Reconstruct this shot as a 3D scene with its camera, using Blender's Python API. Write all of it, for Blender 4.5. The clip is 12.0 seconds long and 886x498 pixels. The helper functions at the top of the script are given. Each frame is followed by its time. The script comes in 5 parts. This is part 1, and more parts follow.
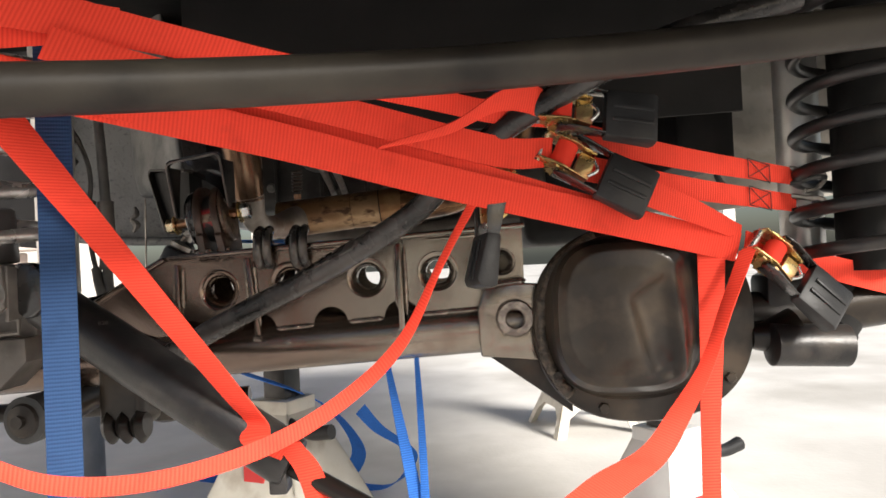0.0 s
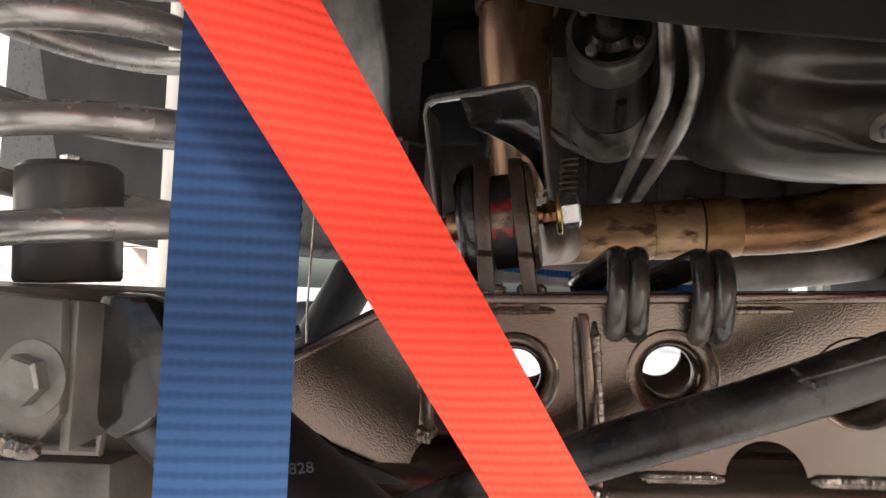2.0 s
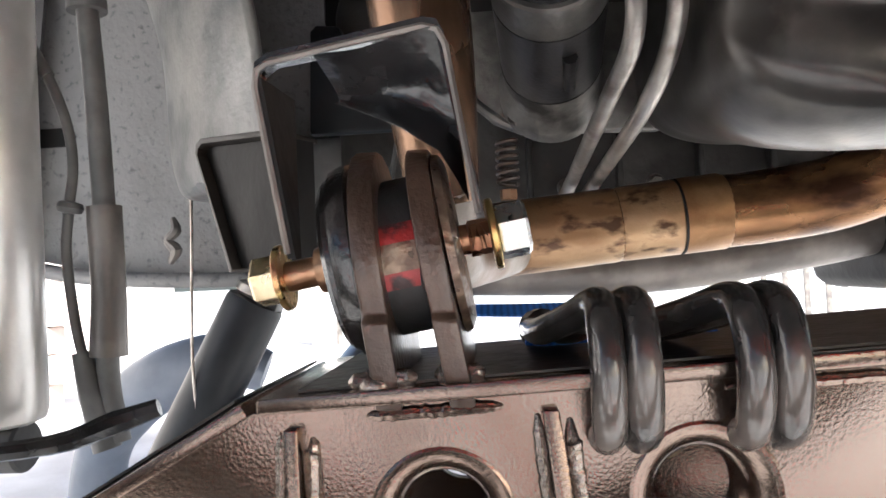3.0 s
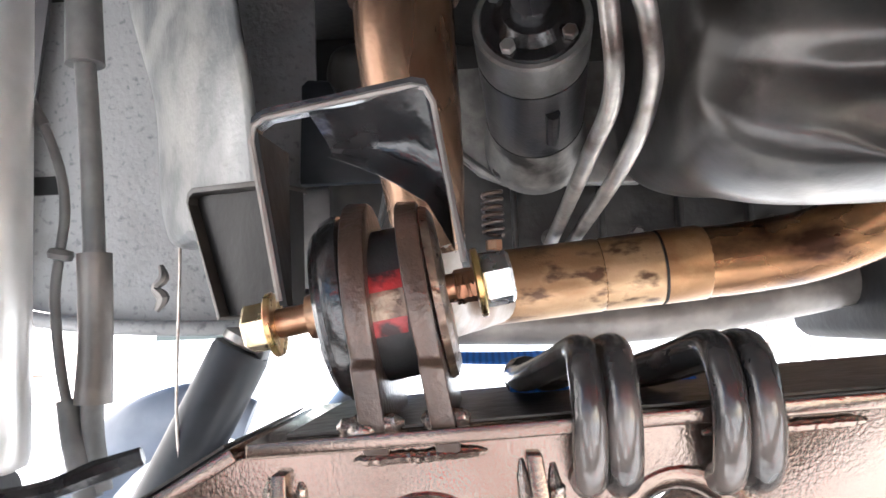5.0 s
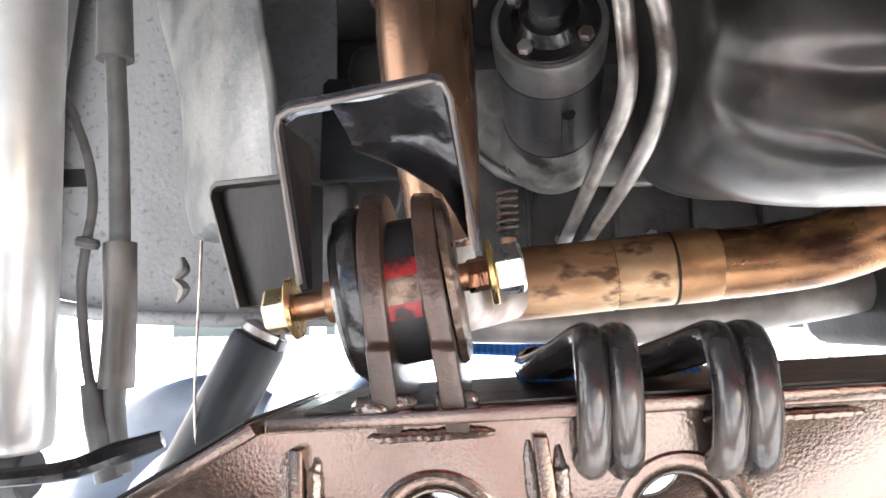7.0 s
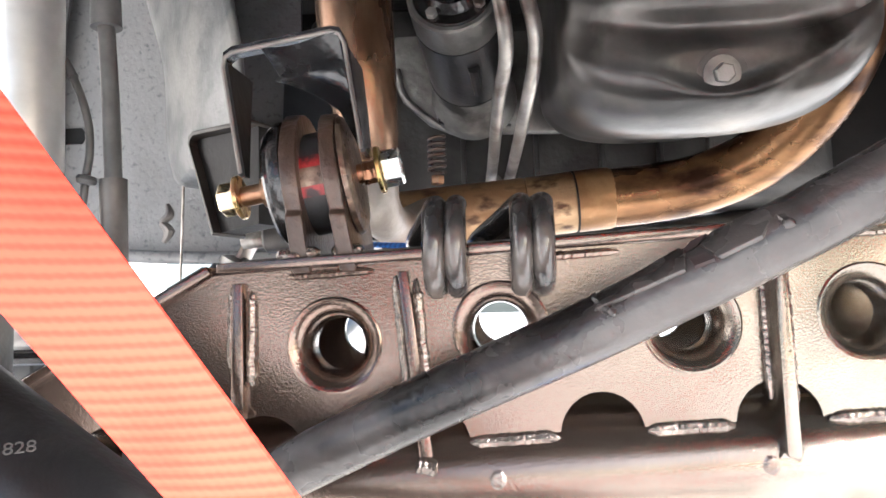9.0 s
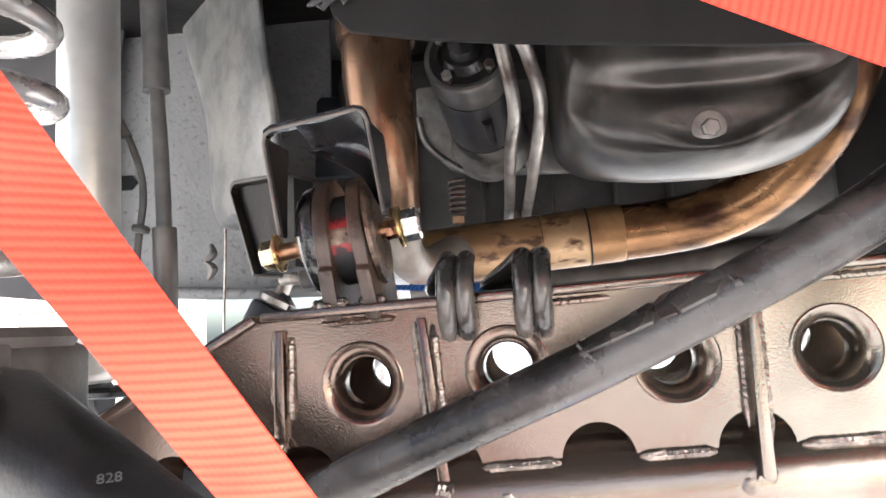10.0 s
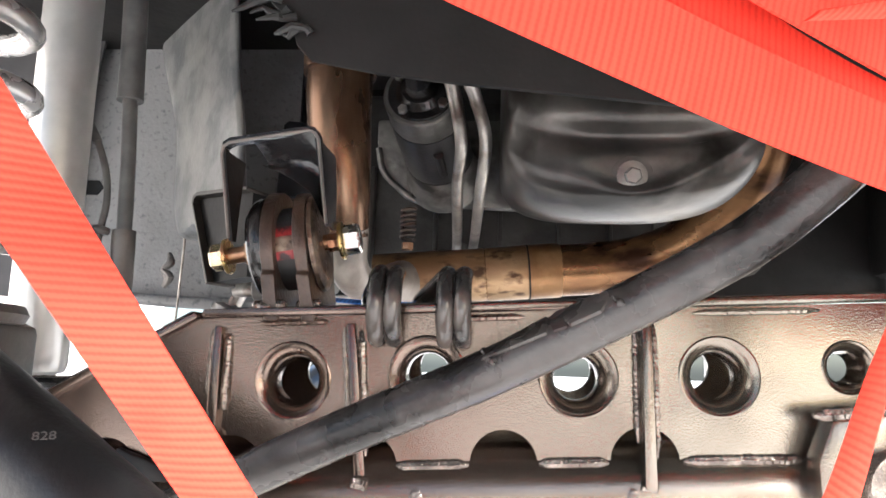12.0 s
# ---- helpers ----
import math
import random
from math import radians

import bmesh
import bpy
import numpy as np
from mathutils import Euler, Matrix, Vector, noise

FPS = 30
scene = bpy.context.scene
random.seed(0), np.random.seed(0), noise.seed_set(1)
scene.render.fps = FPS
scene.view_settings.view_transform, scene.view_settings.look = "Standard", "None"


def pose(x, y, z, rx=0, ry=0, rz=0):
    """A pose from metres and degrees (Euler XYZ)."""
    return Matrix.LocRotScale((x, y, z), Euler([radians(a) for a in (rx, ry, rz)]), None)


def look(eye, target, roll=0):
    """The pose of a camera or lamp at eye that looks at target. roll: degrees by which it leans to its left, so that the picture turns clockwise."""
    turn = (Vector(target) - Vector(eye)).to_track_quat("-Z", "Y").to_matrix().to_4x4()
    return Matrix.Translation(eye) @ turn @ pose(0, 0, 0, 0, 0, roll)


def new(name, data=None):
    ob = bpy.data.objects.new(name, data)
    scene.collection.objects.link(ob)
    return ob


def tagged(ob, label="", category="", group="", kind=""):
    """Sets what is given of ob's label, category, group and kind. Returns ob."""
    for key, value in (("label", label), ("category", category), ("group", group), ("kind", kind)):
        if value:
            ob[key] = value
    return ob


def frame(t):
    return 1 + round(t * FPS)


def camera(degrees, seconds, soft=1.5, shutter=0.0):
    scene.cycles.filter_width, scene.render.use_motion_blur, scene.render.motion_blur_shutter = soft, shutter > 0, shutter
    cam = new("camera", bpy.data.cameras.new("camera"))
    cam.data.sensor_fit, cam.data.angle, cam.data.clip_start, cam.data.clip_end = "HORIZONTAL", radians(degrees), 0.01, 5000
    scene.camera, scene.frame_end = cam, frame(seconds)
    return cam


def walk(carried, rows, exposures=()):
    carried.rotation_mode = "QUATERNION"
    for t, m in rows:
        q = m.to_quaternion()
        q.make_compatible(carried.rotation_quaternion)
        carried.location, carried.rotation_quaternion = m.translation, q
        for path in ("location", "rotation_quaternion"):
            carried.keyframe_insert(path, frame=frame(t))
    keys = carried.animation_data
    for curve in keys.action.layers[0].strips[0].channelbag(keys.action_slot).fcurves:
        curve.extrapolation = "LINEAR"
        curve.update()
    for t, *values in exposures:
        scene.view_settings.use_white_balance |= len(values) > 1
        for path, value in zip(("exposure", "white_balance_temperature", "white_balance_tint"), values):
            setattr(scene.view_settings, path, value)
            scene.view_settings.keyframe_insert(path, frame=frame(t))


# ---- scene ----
cam = camera(64.3, 12.0, soft=1.6)
PATH = [
    (0, (0.020, -0.001, 0.534), (-0.006, 1.999, 0.572), -2.6),
    (0.5, (-0.118, 0.118, 0.550), (-0.268, 2.105, 0.719), -0.9),
    (1, (-0.175, 0.224, 0.548), (-0.458, 2.194, 0.747), 3.3),
    (1.5, (-0.238, 0.332, 0.549), (-0.638, 2.283, 0.733), 3.3),
    (2, (-0.280, 0.503, 0.564), (-0.580, 2.478, 0.672), 2.6),
    (2.5, (-0.271, 0.629, 0.599), (-0.442, 2.620, 0.687), 1.5),
    (3, (-0.275, 0.690, 0.602), (-0.425, 2.683, 0.672), -2.5),
    (3.5, (-0.278, 0.714, 0.608), (-0.410, 2.705, 0.742), 0.1),
    (5.5, (-0.274, 0.673, 0.598), (-0.373, 2.659, 0.820), -2.7),
    (6, (-0.276, 0.674, 0.596), (-0.398, 2.656, 0.835), -1.4),
    (6.5, (-0.275, 0.671, 0.595), (-0.423, 2.653, 0.821), -0.8),
    (8.5, (-0.238, 0.611, 0.559), (-0.379, 2.597, 0.752), -1.5),
    (9, (-0.208, 0.549, 0.530), (-0.340, 2.537, 0.696), -1.4),
    (9.5, (-0.186, 0.500, 0.540), (-0.340, 2.487, 0.703), -0.6),
    (10, (-0.189, 0.490, 0.545), (-0.414, 2.465, 0.764), -2.4),
    (10.5, (-0.186, 0.494, 0.556), (-0.420, 2.466, 0.794), -2.4),
    (11, (-0.170, 0.486, 0.544), (-0.311, 2.473, 0.716), -3.2),
    (11.2, (-0.163, 0.476, 0.536), (-0.297, 2.465, 0.695), -4.0),
    (11.5, (-0.156, 0.468, 0.530), (-0.282, 2.455, 0.713), -2.3),
    (12, (-0.160, 0.449, 0.523), (-0.294, 2.417, 0.852), 1.8),
]
walk(cam, [(t, look(eye, target, roll)) for t, eye, target, roll in PATH],
     [(0.0, 0.75, 6400, 10), (0.6, 0.95, 6400, 10), (1.0, 1.30, 6350, 10), (2.0, 1.25, 6200, 10), (2.5, 1.65, 6000, 10), (3.0, 2.38, 5800, 10), (3.5, 2.88, 5650, 10), (5.5, 3.15, 5600, 10), (8.0, 3.22, 5650, 10), (9.0, 3.02, 5700, 10), (12.0, 2.52, 5800, 10)])

# ---- light ----
SUN_EL, SUN_AZ = radians(29), radians(140)
world = bpy.data.worlds.new("world")
scene.world = world
world.use_nodes = True
wn = world.node_tree.nodes
sky = wn.new("ShaderNodeTexSky")
sky.sky_type, sky.sun_disc = "NISHITA", False
sky.sun_elevation, sky.sun_rotation = SUN_EL, SUN_AZ
sky.air_density, sky.dust_density = 1.0, 2.5
world.node_tree.links.new(sky.outputs[0], wn["Background"].inputs[0])
wn["Background"].inputs[1].default_value = 0.055
sun = new("sun", bpy.data.lights.new("sun", "SUN"))
sun.data.energy, sun.data.angle, sun.data.color = 5.0, radians(18), (1.0, 0.94, 0.85)
sd = Vector((math.sin(SUN_AZ) * math.cos(SUN_EL), math.cos(SUN_AZ) * math.cos(SUN_EL), math.sin(SUN_EL)))
sun.matrix_world = look(sd * 20, (0, 0, 0))


# ---- materials ----
def mat(name, c1, c2=None, scale=30.0, rough=0.5, metal=0.0, bump=0.0, bscale=200.0, c3=None, s3=6.0, coat=0.0,
        rvar=0.1, stretch=(1, 1, 1), detail=6.0, edge=(0.42, 0.62)):
    m = bpy.data.materials.new(name)
    m.use_nodes = True
    nt = m.node_tree
    n, ln = nt.nodes, nt.links
    b = n["Principled BSDF"]
    tc = n.new("ShaderNodeTexCoord")
    mp = n.new("ShaderNodeMapping")
    mp.inputs["Scale"].default_value = stretch
    ln.new(tc.outputs["Object"], mp.inputs[0])
    nz = n.new("ShaderNodeTexNoise")
    nz.inputs["Scale"].default_value, nz.inputs["Detail"].default_value = scale, detail
    ln.new(mp.outputs[0], nz.inputs["Vector"])
    rp = n.new("ShaderNodeValToRGB")
    rp.color_ramp.elements[0].position, rp.color_ramp.elements[1].position = edge
    rp.color_ramp.elements[0].color = (*c1, 1)
    rp.color_ramp.elements[1].color = (*(c2 or c1), 1)
    ln.new(nz.outputs[0], rp.inputs[0])
    out = rp.outputs[0]
    if c3:
        n3 = n.new("ShaderNodeTexNoise")
        n3.inputs["Scale"].default_value, n3.inputs["Detail"].default_value = s3, 8
        ln.new(mp.outputs[0], n3.inputs["Vector"])
        r3 = n.new("ShaderNodeValToRGB")
        r3.color_ramp.elements[0].position, r3.color_ramp.elements[1].position = 0.52, 0.66
        ln.new(n3.outputs[0], r3.inputs[0])
        mx = n.new("ShaderNodeMix")
        mx.data_type = "RGBA"
        ln.new(r3.outputs[0], mx.inputs[0])
        ln.new(out, mx.inputs[6])
        mx.inputs[7].default_value = (*c3, 1)
        out = mx.outputs[2]
    ln.new(out, b.inputs["Base Color"])
    mr = n.new("ShaderNodeMapRange")
    mr.inputs[3].default_value, mr.inputs[4].default_value = max(0.03, rough - rvar), min(1, rough + rvar)
    n2 = n.new("ShaderNodeTexNoise")
    n2.inputs["Scale"].default_value, n2.inputs["Detail"].default_value = scale * 1.7, 5
    ln.new(mp.outputs[0], n2.inputs["Vector"])
    ln.new(n2.outputs[0], mr.inputs[0])
    ln.new(mr.outputs[0], b.inputs["Roughness"])
    b.inputs["Metallic"].default_value = metal
    b.inputs["Coat Weight"].default_value = coat
    b.inputs["Coat Roughness"].default_value = 0.12
    if bump:
        nb = n.new("ShaderNodeTexNoise")
        nb.inputs["Scale"].default_value, nb.inputs["Detail"].default_value = bscale, 3
        ln.new(tc.outputs["Object"], nb.inputs["Vector"])
        bp = n.new("ShaderNodeBump")
        bp.inputs["Strength"].default_value, bp.inputs["Distance"].default_value = bump, 0.002
        ln.new(nb.outputs[0], bp.inputs["Height"])
        ln.new(bp.outputs[0], b.inputs["Normal"])
    return m


def webbing(name, c, dark, ribs=520.0):
    """Woven strap: ribs across its length by the UV's u (metres along) and fine threads along v."""
    m = bpy.data.materials.new(name)
    m.use_nodes = True
    nt = m.node_tree
    n, ln = nt.nodes, nt.links
    b = n["Principled BSDF"]
    uv = n.new("ShaderNodeUVMap")
    w = n.new("ShaderNodeTexWave")
    w.bands_direction = "X"
    w.inputs["Scale"].default_value, w.inputs["Distortion"].default_value = ribs / 6.283, 0.6
    w.inputs["Detail"].default_value, w.inputs["Detail Scale"].default_value = 1.5, 3.0
    ln.new(uv.outputs[0], w.inputs["Vector"])
    w2 = n.new("ShaderNodeTexWave")
    w2.bands_direction = "Y"
    w2.inputs["Scale"].default_value = ribs / 4.0
    ln.new(uv.outputs[0], w2.inputs["Vector"])
    nz = n.new("ShaderNodeTexNoise")
    nz.inputs["Scale"].default_value, nz.inputs["Detail"].default_value = 25, 6
    ln.new(uv.outputs[0], nz.inputs["Vector"])
    ad = n.new("ShaderNodeMath")
    ad.operation = "MULTIPLY_ADD"
    ln.new(w2.outputs["Fac"], ad.inputs[0])
    ad.inputs[1].default_value = 0.14
    ln.new(w.outputs["Fac"], ad.inputs[2])
    rp = n.new("ShaderNodeValToRGB")
    rp.color_ramp.elements[0].position, rp.color_ramp.elements[1].position = 0.1, 0.8
    rp.color_ramp.elements[0].color, rp.color_ramp.elements[1].color = (*dark, 1), (*c, 1)
    ln.new(ad.outputs[0], rp.inputs[0])
    mx = n.new("ShaderNodeMix")
    mx.data_type = "RGBA"
    r2 = n.new("ShaderNodeMapRange")
    r2.inputs[1].default_value, r2.inputs[2].default_value = 0.55, 0.8
    r2.inputs[4].default_value = 0.5
    ln.new(nz.outputs[0], r2.inputs[0])
    ln.new(r2.outputs[0], mx.inputs[0])
    ln.new(rp.outputs[0], mx.inputs[6])
    mx.inputs[7].default_value = (*[v * 0.6 for v in dark], 1)
    ln.new(mx.outputs[2], b.inputs["Base Color"])
    b.inputs["Roughness"].default_value = 0.7
    b.inputs["Specular IOR Level"].default_value = 0.2
    bp = n.new("ShaderNodeBump")
    bp.inputs["Strength"].default_value, bp.inputs["Distance"].default_value = 0.4, 0.0006
    ln.new(ad.outputs[0], bp.inputs["Height"])
    ln.new(bp.outputs[0], b.inputs["Normal"])
    return m


M_AXLE = mat("bronze_brown_paint", (0.185, 0.160, 0.132), (0.33, 0.294, 0.246), 8, 0.18, 0.9, 0.12, 700, c3=(0.21, 0.165, 0.135), s3=9, coat=0.25)


def shade_ramp(m, thick, x0, x1):
    """Darkens the base colour to the tone thick along the axle, with a ragged border: dimmer reflection put into the
    colour.
    """
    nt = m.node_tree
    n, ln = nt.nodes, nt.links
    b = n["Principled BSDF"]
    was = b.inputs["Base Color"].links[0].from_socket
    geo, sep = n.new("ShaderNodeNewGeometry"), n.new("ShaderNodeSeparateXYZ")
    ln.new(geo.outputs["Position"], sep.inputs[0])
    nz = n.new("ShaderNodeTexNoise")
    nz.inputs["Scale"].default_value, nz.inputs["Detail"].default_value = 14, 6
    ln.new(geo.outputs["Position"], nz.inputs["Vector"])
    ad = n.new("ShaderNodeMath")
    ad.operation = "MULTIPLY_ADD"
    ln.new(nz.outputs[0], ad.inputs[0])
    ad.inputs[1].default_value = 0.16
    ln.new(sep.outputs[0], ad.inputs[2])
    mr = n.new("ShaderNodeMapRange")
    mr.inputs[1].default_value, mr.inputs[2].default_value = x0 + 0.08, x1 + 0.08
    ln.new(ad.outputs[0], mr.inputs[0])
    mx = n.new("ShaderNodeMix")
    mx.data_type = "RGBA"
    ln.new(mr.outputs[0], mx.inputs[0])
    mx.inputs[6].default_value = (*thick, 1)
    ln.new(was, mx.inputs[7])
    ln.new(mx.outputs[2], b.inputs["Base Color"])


# The truss's dimmer end, put into the paint's colour
shade_ramp(M_AXLE, (0.175, 0.128, 0.104), -0.22, -0.04)
M_WELD = mat("painted_weld", (0.14, 0.115, 0.10), (0.32, 0.275, 0.24), 90, 0.22, 0.8, 0.35, 520, coat=0.3)
M_GASKET = mat("grainy_brown_sealant", (0.035, 0.027, 0.02), (0.11, 0.085, 0.06), 120, 0.5, 0.0, 1.0, 220)
M_GRIME = mat("greasy_brown_grime", (0.012, 0.0095, 0.008), (0.036, 0.028, 0.022), 40, 0.42, 0.0, 0.5, 150)
M_BRACKET = mat("dark_brown_sheet", (0.024, 0.0195, 0.016), (0.045, 0.037, 0.030), 14, 0.45, 0.1, 0.15, 200)
M_EAR = mat("red_brown_plate", (0.046, 0.029, 0.021), (0.082, 0.051, 0.036), 40, 0.35, 0.2, 0.4, 300, coat=0.2)
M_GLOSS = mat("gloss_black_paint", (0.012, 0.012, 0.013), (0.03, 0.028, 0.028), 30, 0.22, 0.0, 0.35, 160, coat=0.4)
M_SATIN = mat("satin_black_paint", (0.013, 0.0125, 0.013), (0.028, 0.026, 0.026), 22, 0.36, 0.1, 0.15, 300, c3=(0.05, 0.043, 0.038), s3=14)
M_BAR = mat("scuffed_dark_bar", (0.010, 0.0092, 0.009), (0.050, 0.045, 0.043), 22, 0.27, 0.15, 0.2, 260, c3=(0.075, 0.069, 0.066), s3=17)
M_COVER = mat("brown_black_cover", (0.013, 0.010, 0.0085), (0.030, 0.0235, 0.018), 12, 0.34, 0.2, 0.08, 240, c3=(0.058, 0.043, 0.03), s3=11, coat=0.2)
M_ROUGH = mat("lumpy_black_gloss", (0.010, 0.0095, 0.0095), (0.028, 0.025, 0.024), 60, 0.14, 0.3, 0.35, 320, coat=0.6)
M_SWAY = mat("brown_dusty_sway_bar", (0.024, 0.020, 0.016), (0.045, 0.039, 0.031), 7, 0.42, 0.0, 0.08, 200, c3=(0.006, 0.005, 0.0045), s3=6)
M_DAM = mat("dull_black_plastic", (0.0045, 0.0042, 0.0042), (0.0085, 0.0078, 0.0078), 9, 0.65, 0.0, 0.15, 200)
M_COIL = mat("grey_coil_paint", (0.42, 0.405, 0.39), (0.58, 0.56, 0.54), 20, 0.27, 0.65, 0.1, 300)
M_SHOCK = mat("silver_shock_paint", (0.52, 0.51, 0.49), (0.66, 0.645, 0.62), 15, 0.32, 0.55, 0.06, 300)
M_RUST_PIPE = mat("heat_tinted_exhaust", (0.085, 0.038, 0.018), (0.27, 0.145, 0.066), 16, 0.27, 0.75, 0.10, 350, c3=(0.045, 0.02, 0.011), s3=24, stretch=(0.5, 1, 1))
M_DOWN = mat("bleached_copper_pipe", (0.085, 0.045, 0.027), (0.25, 0.155, 0.098), 11, 0.26, 0.8, 0.1, 350, c3=(0.085, 0.04, 0.02), s3=13, stretch=(1, 1, 0.4))
M_PIPE_SLEEVE = mat("light_copper_sleeve", (0.23, 0.125, 0.055), (0.34, 0.20, 0.095), 35, 0.34, 0.65, 0.15, 400)
M_MOTTLED = mat("mottled_burnt_pipe", (0.22, 0.125, 0.06), (0.44, 0.30, 0.17), 18, 0.36, 0.55, 0.2, 400, c3=(0.07, 0.034, 0.016), s3=75, stretch=(0.5, 1, 1))
M_PALEZINC = mat("pale_gold_zinc", (0.56, 0.44, 0.24), (0.72, 0.62, 0.42), 60, 0.26, 0.9, 0.1, 300)
M_DAMPER = mat("slate_black_paint", (0.009, 0.0105, 0.013), (0.018, 0.020, 0.024), 12, 0.42, 0.0, 0.05, 200)
M_PALE = mat("bleached_pipe", (0.19, 0.16, 0.135), (0.29, 0.262, 0.23), 22, 0.45, 0.4, 0.25, 250, c3=(0.13, 0.07, 0.04), s3=12)
M_PAN = mat("oily_black_pan", (0.050, 0.048, 0.046), (0.15, 0.139, 0.125), 9, 0.37, 0.5, 0.08, 180, c3=(0.026, 0.023, 0.020), s3=13, coat=0.12)
# Grime tones taken down further: the enclosed bay's deep shade is in both colours
M_BELL = mat("grimy_shaded_bellhousing", (0.02, 0.0185, 0.017), (0.06, 0.056, 0.051), 18, 0.55, 0.2, 0.4, 120, c3=(0.010, 0.009, 0.008), s3=9)
M_DARK = mat("grimy_shaded_black", (0.0035, 0.0032, 0.003), (0.010, 0.009, 0.0082), 12, 0.6, 0.0, 0.3, 90)
M_GREY = mat("grey_undercoat", (0.085, 0.085, 0.088), (0.185, 0.183, 0.182), 110, 0.6, 0.0, 0.6, 150, c3=(0.125, 0.122, 0.118), s3=7, edge=(0.30, 0.44))
M_TAN = mat("tan_dusty_panel", (0.22, 0.205, 0.18), (0.34, 0.315, 0.28), 16, 0.55, 0.0, 0.3, 140, c3=(0.13, 0.12, 0.105), s3=8)
M_LINER = mat("dark_wheel_well_coat", (0.028, 0.026, 0.027), (0.05, 0.047, 0.048), 12, 0.5, 0.0, 0.1, 160)
M_STOP = mat("satin_grey_paint", (0.075, 0.075, 0.078), (0.11, 0.108, 0.11), 14, 0.36, 0.1, 0.1, 220)
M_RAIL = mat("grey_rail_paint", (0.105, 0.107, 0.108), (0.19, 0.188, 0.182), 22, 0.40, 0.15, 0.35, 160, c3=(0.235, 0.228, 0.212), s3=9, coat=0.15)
M_BROWN = mat("dusty_brown_steel", (0.095, 0.085, 0.078), (0.18, 0.162, 0.146), 16, 0.4, 0.35, 0.2, 200)
M_CASTING = mat("dirty_cast_aluminium", (0.12, 0.114, 0.105), (0.26, 0.248, 0.23), 24, 0.38, 0.55, 0.3, 160, c3=(0.028, 0.025, 0.022), s3=13)
M_TUBE = mat("bare_steel_line", (0.30, 0.28, 0.255), (0.46, 0.43, 0.40), 30, 0.36, 0.8, 0.15, 300, c3=(0.13, 0.10, 0.085), s3=25)
M_RUBBER = mat("black_rubber", (0.015, 0.015, 0.015), (0.03, 0.03, 0.03), 30, 0.5, 0.0, 0.2, 250)
M_HOSE = mat("grey_rubber_hose", (0.085, 0.083, 0.08), (0.13, 0.125, 0.12), 30, 0.48, 0.0, 0.15, 300)
M_VINYL = mat("black_vinyl_dip", (0.02, 0.019, 0.019), (0.05, 0.045, 0.043), 40, 0.2, 0.0, 0.25, 110, c3=(0.11, 0.095, 0.085), s3=22, coat=0.3)
M_GOLD = mat("yellow_zinc", (0.52, 0.37, 0.14), (0.66, 0.5, 0.24), 60, 0.28, 0.9, 0.1, 300, c3=(0.42, 0.2, 0.1), s3=40)
M_ZINC = mat("bright_zinc", (0.62, 0.62, 0.6), (0.75, 0.75, 0.73), 50, 0.26, 0.9, 0.08, 300)
M_COPPER = mat("bronze_bolt_shank", (0.30, 0.15, 0.085), (0.42, 0.25, 0.15), 50, 0.3, 0.85, 0.15, 300)
M_REDBAND = mat("scuffed_red_paint", (0.03, 0.012, 0.012), (0.27, 0.022, 0.022), 120, 0.32, 0.1, 0.4, 200, edge=(0.40, 0.55))
M_GOLDBAND = mat("scuffed_gold_band", (0.09, 0.06, 0.045), (0.24, 0.18, 0.13), 90, 0.3, 0.6, 0.5, 180)
M_RED = webbing("red_webbing", (0.92, 0.073, 0.040), (0.80, 0.048, 0.026), 540.0)
M_BLUE = webbing("blue_webbing", (0.029, 0.068, 0.165), (0.018, 0.045, 0.118))
M_SKYBLUE = webbing("bright_blue_webbing", (0.05, 0.22, 0.75), (0.03, 0.13, 0.5))
M_PLASTIC = mat("black_plastic_grip", (0.02, 0.02, 0.021), (0.034, 0.034, 0.035), 30, 0.42, 0.0, 0.15, 300)
M_CONCRETE = mat("pale_concrete", (0.60, 0.58, 0.55), (0.73, 0.71, 0.68), 2.2, 0.85, 0.0, 0.5, 60, c3=(0.44, 0.42, 0.385), s3=0.9, detail=10)
M_CREAM = mat("cream_stand_paint", (0.60, 0.57, 0.50), (0.68, 0.65, 0.58), 12, 0.45, 0.0, 0.1, 200, c3=(0.45, 0.4, 0.33), s3=14)
M_WHITE = mat("white_stand_paint", (0.72, 0.72, 0.71), (0.8, 0.8, 0.79), 12, 0.4, 0.0, 0.08, 200)
M_REDPAINT = mat("red_label_paint", (0.6, 0.03, 0.03), (0.68, 0.05, 0.04), 20, 0.4)
M_SLATE = mat("slate_blue_plastic", (0.10, 0.12, 0.155), (0.15, 0.17, 0.21), 10, 0.45, 0.0, 0.1, 200)
M_WALL = mat("pale_house_wall", (0.62, 0.58, 0.54), (0.72, 0.68, 0.64), 3, 0.8, 0.0, 0.3, 30)
M_BLOCK = mat("pinkish_block", (0.5, 0.42, 0.38), (0.62, 0.54, 0.5), 5, 0.85, 0.0, 0.4, 40)
M_THREAD = mat("black_thread", (0.02, 0.01, 0.01), (0.03, 0.02, 0.02), 50, 0.7)
M_LABEL = mat("white_label_cloth", (0.75, 0.73, 0.7), (0.8, 0.78, 0.76), 30, 0.7)

for m in (M_SWAY, M_DAM, M_DARK, M_PLASTIC, M_COVER, M_DAMPER):
    m.node_tree.nodes["Principled BSDF"].inputs["Specular IOR Level"].default_value = 0.28


